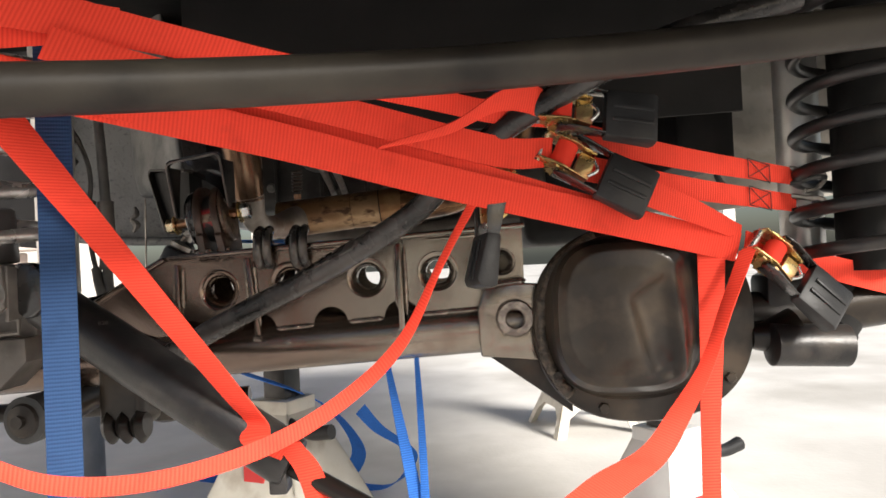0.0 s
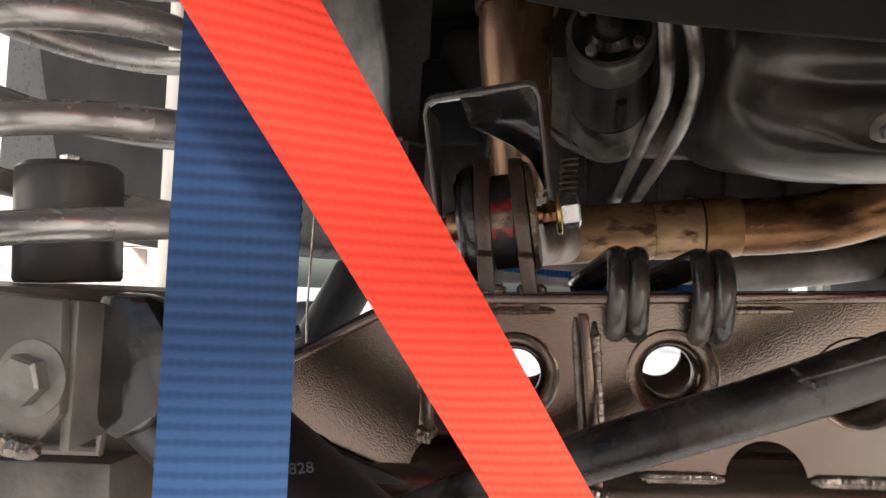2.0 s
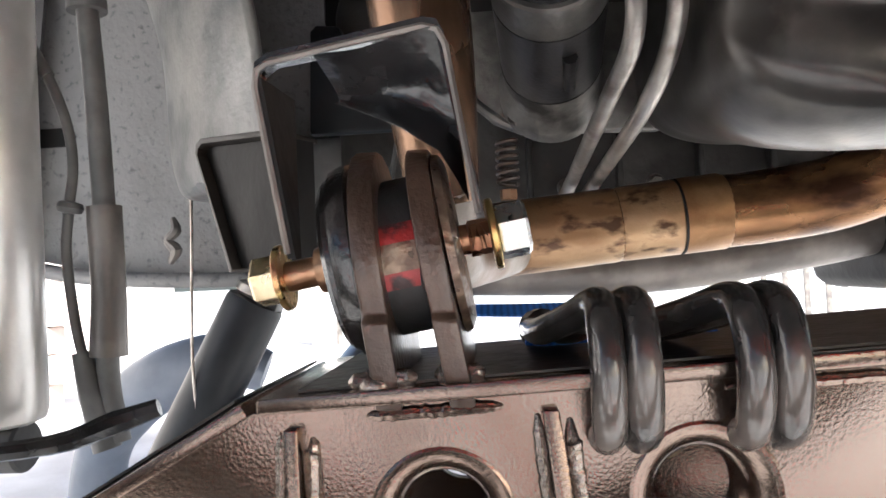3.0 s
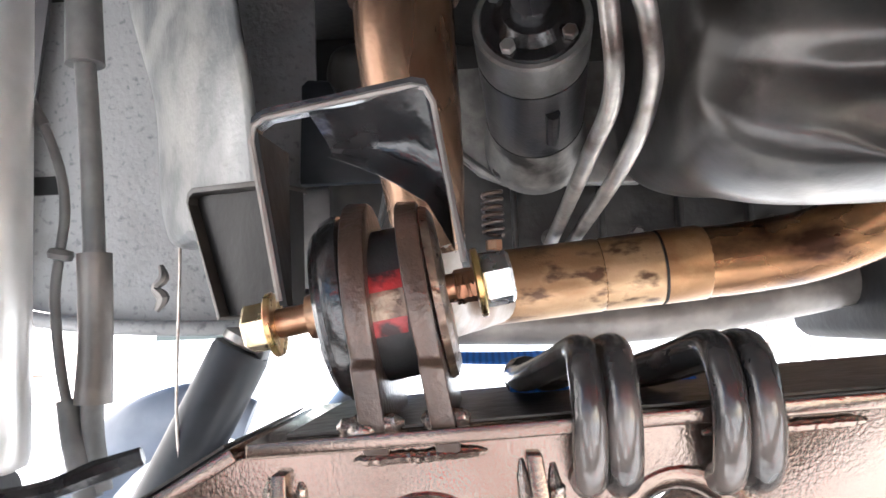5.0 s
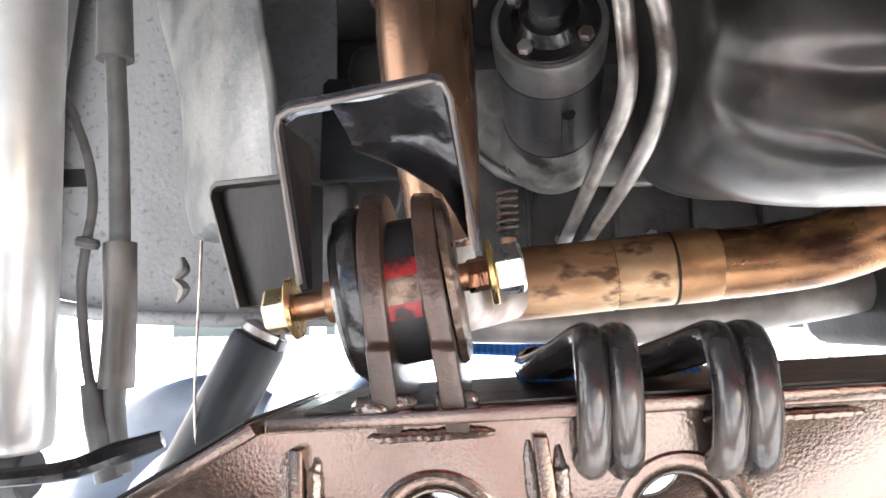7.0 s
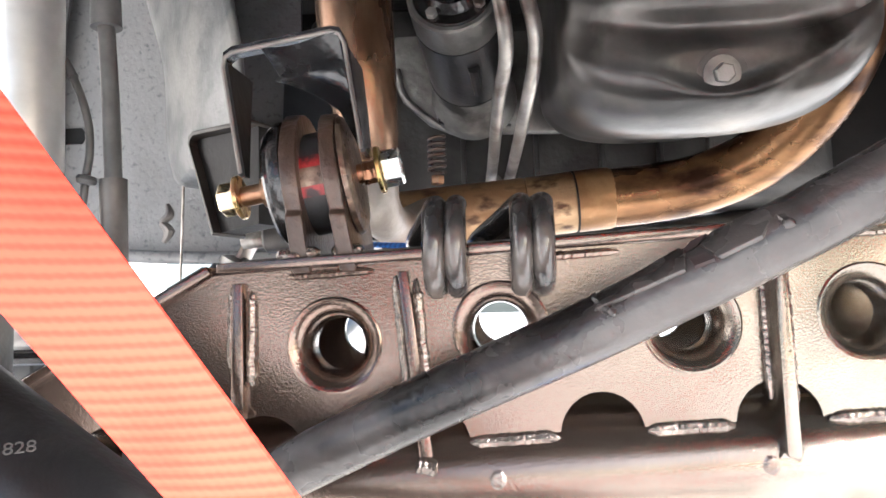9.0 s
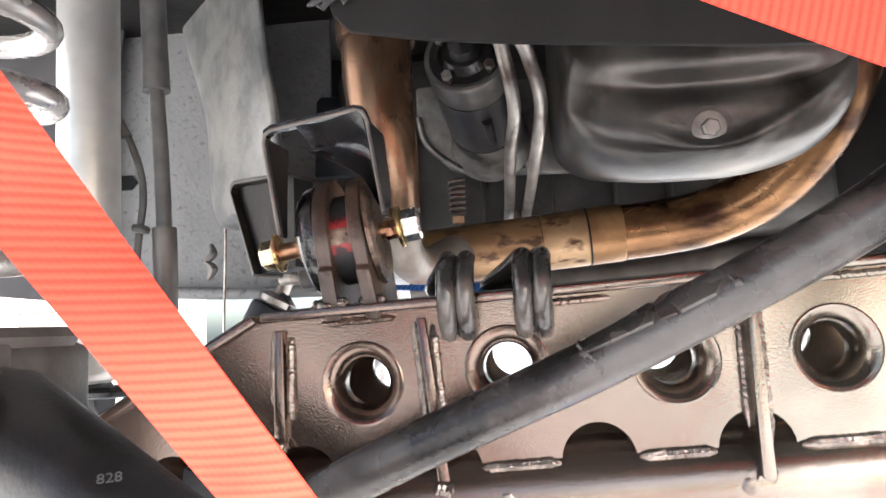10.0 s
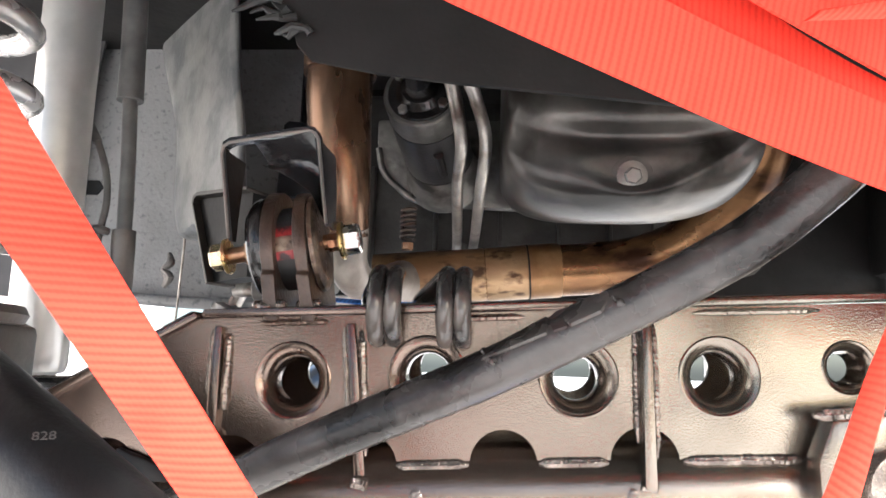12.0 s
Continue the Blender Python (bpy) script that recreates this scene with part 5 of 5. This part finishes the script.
rope = part("frayed_tie", farther(bar([(-0.603, 1.385, 0.668), (-0.598, 1.38, 0.655), (-0.606, 1.378, 0.645), (-0.598, 1.378, 0.635), (-0.605, 1.38, 0.622)], [0.003, 0.006, 0.004, 0.007, 0.003], 8, 5), 1.12), M_BROWN)
tagged(rope, "frayed brown tie on the undercoated panel", "tie")
cv = part("plastic_bin", bar([(-0.93, 1.77, 0.0), (-0.92, 1.76, 0.18), (-0.90, 1.75, 0.34), (-0.84, 1.72, 0.42), (-0.76, 1.70, 0.47), (-0.68, 1.70, 0.49), (-0.62, 1.71, 0.47)], [0.05, 0.045, 0.04, 0.045, 0.045, 0.04, 0.03], 16, 6), M_SLATE)
tagged(cv, "slate blue-grey curved plastic bin edge behind the axle", "bin")

# ---- right suspension ----
ra = thing("upper_control_arm", (0.47, 0.92, 0.41), "black dusty control arm end with a large bushing", "control arm")
sub("bushing", turned([(-0.05, 0.02), (-0.047, 0.027), (0.047, 0.027), (0.05, 0.02)], (0.468, 0.905, 0.408), (1, 0, -0.05), 28), M_SATIN, ra)
sub("boot", bar([(0.40, 0.92, 0.42), (0.43, 0.92, 0.42), (0.46, 0.92, 0.43)], [0.016, 0.022, 0.026], 16, 5), M_COVER, ra)
sub("arm", bar([(0.50, 0.92, 0.42), (0.56, 1.0, 0.44), (0.6, 1.3, 0.5)], 0.024, 16, 5), M_DARK, ra)
sub("axle_lug", block(0.43, 0.55, 0.93, 0.99, 0.40, 0.50, 0.01), M_SATIN, ra)
rc = part("brake_line", bar([(0.57, 1.36, 0.86), (0.566, 1.36, 0.82), (0.545, 1.36, 0.78), (0.535, 1.36, 0.70), (0.545, 1.36, 0.66), (0.60, 1.35, 0.62)], 0.006, 10, 6), M_RUBBER)
tagged(rc, "black brake hose curving down the grey panel", "hose")
rp_ = part("bent_wire", bar([(0.60, 0.90, 0.55), (0.605, 0.90, 0.585), (0.62, 0.90, 0.592), (0.66, 0.90, 0.592)], 0.003, 8), M_TUBE)
tagged(rp_, "bent bare steel wire beside the dark coil", "wire")
for z, y in ((0.626, 0.92), (0.590, 0.918)):
    hk = thing("wire_hook", (0.49, y, z), "black and steel wire hook holding a red strap end", "hook", "wire strap hooks")
    for dz in (-0.010, 0.010):
        sub("wire", bar([(0.462, y, z + dz), (0.480, y - 0.004, z + dz * 0.6), (0.497, y - 0.005, z + dz * 0.4), (0.510, y + 0.004, z - 0.004), (0.505, y + 0.016, z - 0.016), (0.490, y + 0.016, z - 0.020)], 0.0035, 10, 6), M_TUBE if dz > 0 else M_RUBBER, hk)

# ---- straps ----


def strap(name, rows, material, label, group="", narrow=1.0):
    rows = [(Vector(a).lerp(Vector(b), 0.5 - narrow / 2), Vector(a).lerp(Vector(b), 0.5 + narrow / 2)) for a, b in rows]
    o = part(name, ribbon(rows), material)
    return tagged(o, label, "strap", group)


V = Vector
LEFT, RIGHT = (V((-0.4035, 0.5963, 0.7006)), V((-0.2370, 0.7520, 0.4078))), (V((-0.3782, 0.6328, 0.7036)), V((-0.205, 0.7448, 0.4028)))


def at_height(line, z):
    return line[0].lerp(line[1], (z - line[0].z) / (line[1].z - line[0].z))


strap("red_strap", [(at_height(LEFT, z), at_height(RIGHT, z)) for z in (0.775, 0.70, 0.60, 0.50, 0.40, 0.37)] + [((-0.215, 0.756, 0.350), (-0.180, 0.748, 0.358)), ((-0.172, 0.750, 0.332), (-0.160, 0.746, 0.352))],
      M_RED, "red woven ratchet strap drawn tight to the steering link")
strap("red_strap", [((-0.175, 0.745, 0.350), (-0.150, 0.745, 0.352)), ((-0.155, 0.765, 0.30), (-0.128, 0.765, 0.305)), ((-0.140, 0.775, 0.20), (-0.113, 0.775, 0.20)), ((-0.13, 0.78, 0.06), (-0.10, 0.78, 0.06))], M_RED, "red strap hanging below the steering link")
LONG = strap("red_strap", [((-0.48, 0.545, 0.722), (-0.48, 0.540, 0.757)), ((-0.355, 0.577, 0.687), (-0.350, 0.572, 0.722)), ((-0.265, 0.628, 0.6675), (-0.258, 0.623, 0.703)), ((-0.121, 0.705, 0.6365), (-0.114, 0.701, 0.672)), ((0.02, 0.757, 0.600), (0.027, 0.755, 0.635)), ((0.365, 0.868, 0.519), (0.374, 0.866, 0.553))],
      M_RED, "long red ratchet strap running across the axle")
strap("red_strap", [((-0.42, 0.570, 0.708), (-0.42, 0.566, 0.742)), ((-0.30, 0.600, 0.680), (-0.296, 0.598, 0.7135)), ((-0.24, 0.648, 0.668), (-0.236, 0.646, 0.713)), ((-0.17, 0.685, 0.660), (-0.167, 0.683, 0.708)), ((-0.077, 0.727, 0.640), (-0.073, 0.725, 0.688)), ((0.034, 0.768, 0.610), (0.038, 0.766, 0.646)), ((0.365, 0.876, 0.522), (0.372, 0.876, 0.55))], M_RED, "second red strap layer lying behind the long one")


def band(mid, width, label, group=""):
    """A strap by its middle line, upright across."""
    strap("red_strap", [((x, y, z - w / 2), (x + 0.004, y - 0.003, z + w / 2)) for (x, y, z), w in zip(mid, width)], M_RED, label, group)


strap("red_strap", [((-0.31, 0.565, 0.715), (-0.30, 0.570, 0.742)), ((-0.235, 0.605, 0.699), (-0.222, 0.608, 0.722)), ((-0.17, 0.645, 0.689), (-0.151, 0.65, 0.712)), ((-0.079, 0.70, 0.671), (-0.072, 0.70, 0.7005)), ((0.07, 0.775, 0.637), (0.074, 0.775, 0.671)), ((0.135, 0.795, 0.636), (0.139, 0.795, 0.669))], M_RED, "taut red strap leading into a ratchet", "upper red straps")
strap("red_strap", [((-0.36, 0.545, 0.742), (-0.34, 0.55, 0.785)), ((-0.283, 0.585, 0.735), (-0.270, 0.59, 0.766)), ((-0.138, 0.660, 0.7145), (-0.125, 0.645, 0.734)), ((-0.003, 0.735, 0.696), (0.0, 0.72, 0.716)), ((0.07, 0.775, 0.685), (0.073, 0.77, 0.709)), ((0.135, 0.79, 0.680), (0.139, 0.79, 0.711))], M_RED, "taut red strap leading into a ratchet", "upper red straps")
band([(-0.60, 0.52, 0.713), (-0.42, 0.555, 0.735), (-0.30, 0.588, 0.750), (-0.26, 0.60, 0.748)], [0.034] * 4, "loose red strap end folded over the others")
strap("red_strap", [((-0.05, 0.690, 0.648), (-0.045, 0.690, 0.652)), ((0.02, 0.715, 0.664), (0.026, 0.712, 0.676)), ((0.07, 0.735, 0.688), (0.075, 0.728, 0.708)), ((0.105, 0.760, 0.692), (0.112, 0.757, 0.722)), ((0.135, 0.785, 0.683), (0.139, 0.785, 0.714))], M_RED, "loose red strap tail twisting over the taut ones")
for z, z2 in ((0.669, 0.625), (0.633, 0.590)):
    owner = strap("red_strap", [((0.165, 0.80, z - 0.012), (0.167, 0.80, z + 0.018)), ((0.30, 0.855, (z + z2) / 2 - 0.013), (0.302, 0.855, (z + z2) / 2 + 0.014)), ((0.468, 0.92, z2 - 0.011), (0.469, 0.92, z2 + 0.011))], M_RED, "short red strap with a stitched hook loop", "stitched strap ends")
    for a, b in (((-0.014, -0.010), (0.014, 0.010)), ((-0.014, 0.010), (0.014, -0.010)), ((-0.016, -0.012), (-0.016, 0.012)), ((0.016, -0.012), (0.016, 0.012)), ((-0.016, 0.012), (0.016, 0.011)), ((-0.016, -0.012), (0.016, -0.011))):
        c = V((0.412, 0.8935, z2 + 0.0065))
        o = part("stitching", bar([c + V((a[0], a[0] * 0.39, a[1] - a[0] * 0.25)), c + V((b[0], b[0] * 0.39, b[1] - b[0] * 0.25))], 0.0006, 5), M_THREAD, owner, "dark stitching")
strap("red_strap", [((0.375, 0.866, 0.528), (0.380, 0.866, 0.556)), ((0.46, 0.89, 0.500), (0.463, 0.89, 0.530)), ((0.60, 0.925, 0.462), (0.603, 0.925, 0.495))], M_RED, "red strap leading off to the wheel side")
strap("red_strap", [((0.235, 0.80, 0.590), (0.240, 0.80, 0.622)), ((0.31, 0.835, 0.565), (0.315, 0.835, 0.592)), ((0.372, 0.868, 0.545), (0.376, 0.868, 0.563))], M_RED, "short red strap behind the lower ratchet")
strap("red_strap", [((0.318, 0.862, 0.535), (0.352, 0.862, 0.535)), ((0.316, 0.864, 0.42), (0.344, 0.862, 0.42)), ((0.311, 0.864, 0.28), (0.334, 0.864, 0.28)), ((0.306, 0.865, 0.05), (0.33, 0.866, 0.05))], M_RED, "red strap hanging straight down past the cover")
strap("red_strap", [((0.358, 0.846, 0.530), (0.386, 0.838, 0.540)), ((0.330, 0.835, 0.47), (0.345, 0.815, 0.47)), ((0.293, 0.805, 0.41), (0.309, 0.790, 0.405)), ((0.235, 0.74, 0.372), (0.262, 0.73, 0.362)), ((0.187, 0.69, 0.346), (0.223, 0.69, 0.328)), ((0.117, 0.62, 0.338), (0.153, 0.61, 0.314)), ((0.03, 0.53, 0.30), (0.07, 0.53, 0.275)), ((-0.02, 0.47, 0.2), (0.02, 0.47, 0.2))], M_RED, "loose red strap tail drooping in front of the cover", "loose tails", 0.72)
strap("red_strap", [((0.038, 0.772, 0.598), (0.054, 0.768, 0.600)), ((0.000, 0.762, 0.530), (0.010, 0.754, 0.528)), ((-0.040, 0.744, 0.462), (-0.029, 0.735, 0.450)), ((-0.091, 0.722, 0.416), (-0.080, 0.716, 0.398)), ((-0.157, 0.682, 0.381), (-0.154, 0.675, 0.358)), ((-0.236, 0.632, 0.3645), (-0.235, 0.625, 0.3435)), ((-0.306, 0.60, 0.368), (-0.306, 0.594, 0.347)), ((-0.36, 0.58, 0.389), (-0.36, 0.575, 0.369)), ((-0.45, 0.56, 0.45), (-0.45, 0.555, 0.43)), ((-0.55, 0.54, 0.55), (-0.55, 0.535, 0.53))], M_RED, "slack red strap tail looping below the axle", "loose tails", 0.74)
strap("blue_strap", [((-0.3745, 0.668, 0.82), (-0.3445, 0.678, 0.82)), ((-0.3725, 0.664, 0.60), (-0.3425, 0.673, 0.60)), ((-0.3690, 0.658, 0.35), (-0.3390, 0.667, 0.35)), ((-0.368, 0.652, 0.0), (-0.338, 0.662, 0.0))], M_BLUE, "dark blue woven strap hanging straight to the floor")
lab = part("care_label", ribbon([((-0.305, 0.586, 0.722), (-0.303, 0.586, 0.730)), ((-0.272, 0.598, 0.707), (-0.264, 0.598, 0.721))], 0.0006), M_LABEL, LONG, "small white cloth tag")
lab2 = part("frayed_hem", ribbon([((-0.47, 0.572, 0.745), (-0.47, 0.568, 0.751)), ((-0.43, 0.585, 0.722), (-0.43, 0.580, 0.728)), ((-0.385, 0.600, 0.706), (-0.385, 0.596, 0.711))], 0.0006), M_LABEL, LONG, "pale frayed hem")
for p in ([((-0.096, 1.10, 0.40), (-0.090, 1.106, 0.40)), ((-0.080, 1.10, 0.28), (-0.066, 1.11, 0.28)), ((-0.063, 1.10, 0.16), (-0.042, 1.11, 0.16)), ((-0.05, 1.1, 0.0), (-0.025, 1.11, 0.0))],
          [((-0.047, 1.10, 0.40), (-0.040, 1.10, 0.40)), ((-0.046, 1.10, 0.25), (-0.034, 1.10, 0.25)), ((-0.046, 1.10, 0.0), (-0.030, 1.10, 0.0))]):
    strap("blue_strap", p, M_SKYBLUE, "narrow bright blue strap hanging behind the axle", "rear blue straps")
strap("blue_strap", [((-0.35, 1.15, 0.38), (-0.34, 1.15, 0.37)), ((-0.27, 1.45, 0.26), (-0.25, 1.45, 0.25)), ((-0.22, 1.55, 0.14), (-0.19, 1.55, 0.13)), ((-0.27, 1.62, 0.05), (-0.24, 1.63, 0.04)), ((-0.33, 1.70, 0.012), (-0.31, 1.73, 0.012))], M_SKYBLUE, "bright blue strap trailing down to the floor")
strap("blue_strap", [((-0.42, 1.7, 0.01), (-0.40, 1.73, 0.012)), ((-0.30, 1.62, 0.03), (-0.29, 1.65, 0.04)), ((-0.16, 1.66, 0.012), (-0.15, 1.69, 0.012)), ((-0.10, 1.60, 0.10), (-0.08, 1.61, 0.10)), ((-0.17, 1.55, 0.17), (-0.15, 1.56, 0.18)), ((-0.2, 1.5, 0.22), (-0.18, 1.5, 0.24))], M_SKYBLUE, "tangled bright blue strap on the floor")
strap("blue_strap", [((-0.72, 1.7, 0.012), (-0.70, 1.73, 0.012)), ((-0.62, 1.65, 0.05), (-0.61, 1.68, 0.06)), ((-0.52, 1.7, 0.02), (-0.51, 1.73, 0.02)), ((-0.45, 1.62, 0.08), (-0.44, 1.65, 0.09)), ((-0.5, 1.55, 0.012), (-0.48, 1.58, 0.012))], M_SKYBLUE, "loose blue strap heap on the floor")
strap("blue_strap", [((-0.33, 1.08, 0.5805), (-0.33, 1.105, 0.584)), ((-0.27, 1.09, 0.577), (-0.27, 1.11, 0.582)), ((-0.222, 1.09, 0.576), (-0.222, 1.11, 0.582))], M_SKYBLUE, "bright blue strap lying along the truss top")
strap("blue_strap", [((0.02, 0.83, 0.742), (0.02, 0.83, 0.760)), ((0.08, 0.84, 0.735), (0.08, 0.84, 0.748)), ((0.15, 0.85, 0.722), (0.15, 0.85, 0.728))], M_BLUE, "dark blue strap behind the upper ratchet")


def ratchet(at, turn, label):
    """A ratchet buckle: side plates, spool, handle with grip. Its length runs along x."""
    th = thing("ratchet_buckle", (0, 0, 0), label, "ratchet", "ratchet buckles")
    for y in (-0.016, 0.016):
        part("side_plate", slab([(-0.035, -0.008), (-0.028, -0.016), (0.02, -0.012), (0.03, -0.004), (0.03, 0.008), (0.0, 0.016), (-0.03, 0.012)], [(-0.004, 0.0, 0.005)], (0, 0.0022, 0), (0, y, 0), (1, 0, 0), (0, 0, 1), 0.0005), M_GOLD, th)
        pts = []
        for k in range(24):
            a = 2 * math.pi * k / 24
            r = 0.017 if k % 2 else 0.0135
            pts.append((r * math.cos(a), r * math.sin(a)))
        part("gear", slab(pts, [], (0, 0.0025, 0), (-0.004, y - 0.004 if y < 0 else y + 0.003, 0), (1, 0, 0), (0, 0, 1)), M_GOLD, th)
        arm = part("handle_arm", slab([(-0.008, -0.010), (0.05, -0.008), (0.054, 0.004), (0.01, 0.013), (-0.008, 0.010)], [], (0, 0.002, 0), (0, y * 1.55, 0.004), (1, 0, 0), (0, 0, 1), 0.0005), M_GLOSS, th)
    part("spool", turned([(-0.016, 0.011), (-0.0155, 0.0125), (0.0155, 0.0125), (0.016, 0.011)], (-0.004, 0, 0), (0, 1, 0), 20), M_RED, th, "red strap wound on the spool")
    part("crossbar", turned([(-0.018, 0.004), (0.018, 0.004)], (-0.03, 0, 0), (0, 1, 0), 12), M_ZINC, th)
    part("pawl", block(0.012, 0.032, -0.014, 0.014, -0.006, 0.004, 0.002), M_GOLD, th)
    part("pawl_spring", bar([(0.03, -0.01, 0.004), (0.037, 0.0, 0.006), (0.03, 0.01, 0.004)], 0.002, 8, 4), M_ZINC, th)
    part("grip", slab([(0.045, -0.006), (0.10, -0.012), (0.104, -0.006), (0.104, 0.008), (0.098, 0.012), (0.045, 0.010)], [], (0, 0.056, 0), (0, -0.028, 0), (1, 0, 0), (0, 0, 1), 0.002), M_PLASTIC, arm, "black plastic grip")
    for q in (-0.008, 0.008):
        part("grip_rib", block(0.052, 0.098, q - 0.0025, q + 0.0025, 0.011, 0.0135, 0.001), M_PLASTIC, arm)
    th.matrix_world = Matrix.Translation(at) @ turn
    return th


def aim(xdir, up):
    x = Vector(xdir).normalized()
    z = Vector(up)
    z = (z - x * z.dot(x)).normalized()
    return Matrix((x, z.cross(x), z)).transposed().to_4x4()


ratchet((0.152, 0.785, 0.697), aim((1, 0.05, -0.16), (0.1, -1, 0.25)), "black-handled ratchet buckle wound with red strap")
ratchet((0.153, 0.795, 0.645), aim((0.85, 0.0, -0.45), (0.1, -1, 0.2)), "black-handled ratchet buckle wound with red strap")
ratchet((0.405, 0.850, 0.522), aim((0.72, 0.0, -0.70), (0.25, -1, 0.35)), "open ratchet buckle with gold plates beside the cover")
ratchet((0.072, 0.80, 0.605), aim((-0.22, -0.12, -0.95), (-1, -0.25, 0.2)), "ratchet buckle with its black handle hanging down")

# ---- jack stands ----


def jack_stand(at, turn, size, material, label):
    th = thing("jack_stand", (0, 0, 0), label, "jack stand", "jack stands")
    h, b, t = 0.24, 0.13, 0.035
    for k in range(4):
        rot = Matrix.Rotation(math.pi / 2 * k, 4, "Z")
        bm = slab([(-b, 0), (-b * 0.78, 0), (-b * 0.62, 0.05), (-b * 0.35, 0.072), (b * 0.35, 0.072), (b * 0.62, 0.05), (b * 0.78, 0), (b, 0), (t, h), (-t, h)], [], (0, 0.005, 0), (0, -b, 0), (1, 0, 0), Vector((0, (b - t) / h, 1)), 0.001)
        bmesh.ops.transform(bm, matrix=rot, verts=bm.verts[:])
        part("leg_plate", bm, material, th)
    col = part("column", block(-0.022, 0.022, -0.022, 0.022, 0.10, h + 0.07, 0.003), M_SATIN, th, "dark steel column")
    part("collar", block(-t - 0.004, t + 0.004, -t - 0.004, t + 0.004, h - 0.02, h + 0.012, 0.004), material, th)
    part("saddle", slab([(-0.05, 0.02), (-0.045, -0.004), (0.045, -0.004), (0.05, 0.02), (0.03, 0.004), (-0.03, 0.004)], [], (0, 0.05, 0), (0, -0.025, h + 0.075), (1, 0, 0), (0, 0, 1), 0.002), M_SATIN, col)
    part("lever", bar([(0.03, -0.03, h - 0.02), (0.08, -0.04, h - 0.035), (0.125, -0.04, h - 0.03)], [0.008, 0.01, 0.012], 10, 4), M_PLASTIC, th, "black release lever")
    part("warning_label", block(-0.02, 0.02, -0.078, -0.075, 0.13, 0.16, 0), M_REDPAINT, th, "red sticker", False).rotation_euler = (0, 0, 0)
    th.matrix_world = Matrix.Translation(at) @ Matrix.Rotation(radians(turn), 4, "Z") @ Matrix.Scale(size, 4)
    return th


jack_stand((0.405, 2.23, 0), 12, 1.05, M_CREAM, "cream painted steel jack stand on concrete behind")
jack_stand((0.355, 1.16, 0), 30, 1.0, M_WHITE, "white painted steel jack stand under the axle")
jack_stand((-0.32, 1.36, 0), -25, 1.15, M_CREAM, "cream jack stand with a red sticker and black lever")
lc = part("light_cord", bar([(0.345, 0.90, 0.30), (0.33, 0.90, 0.22), (0.29, 0.89, 0.16), (0.24, 0.87, 0.12), (0.20, 0.86, 0.0)], 0.0025, 8, 6), M_CREAM)
tagged(lc, "thin cream cord hanging to the floor", "cord")

# ---- small engine details ----
sp = thing("rusty_spring", (-0.262, 1.33, 0.69), "small rusty coil spring beside the exhaust joint", "spring")
pts = []
for q in range(0, 97):
    a = 2 * math.pi * q / 16
    pts.append((-0.262 + 0.0085 * math.cos(a), 1.30 + 0.0085 * math.sin(a), 0.676 + 0.0065 * q / 16))
sub("coil", sweep(bmesh.new(), pts, 0.0019, 7), M_EAR, sp)
hexbolt(sp, "nut", (-0.262, 1.30, 0.672), (0, 0, -1), 0.013, 0.009, M_COPPER)
for x, z in ((-0.34, 0.70), (-0.20, 0.685), (-0.11, 0.685), (0.03, 0.69), (0.10, 0.70)):
    hb_ = thing("housing_bolt", (x, 1.415, z), "dull hex bolt in the dusty bellhousing", "bolt", "bellhousing bolts")
    hexbolt(hb_, "head", (x, 1.421, z), (0, -1, 0), 0.013, 0.009, M_CASTING, 0.010)
pl = part("loose_wire", bar([(-0.36, 1.25, 0.86), (-0.352, 1.235, 0.80), (-0.345, 1.235, 0.74), (-0.352, 1.24, 0.69), (-0.37, 1.25, 0.66)], 0.003, 8, 6), M_RUBBER)
tagged(pl, "thin black wire hanging beside the downpipe", "wire")
ck = thing("sensor_plug", (-0.48, 1.40, 0.62), "grey metal sensor stub behind the bolt", "sensor")
sub("stub", farther(turned([(0, 0.006), (0.001, 0.0075), (0.016, 0.0075), (0.018, 0.006)], (-0.412, 1.10, 0.603), (1, 0, 0.03), 16), 1.62), M_TUBE, ck)
sub("body", farther(turned([(0, 0.010), (0.002, 0.012), (0.02, 0.012), (0.022, 0.010)], (-0.394, 1.10, 0.6035), (1, 0, 0.03), 18), 1.62), M_SATIN, ck)
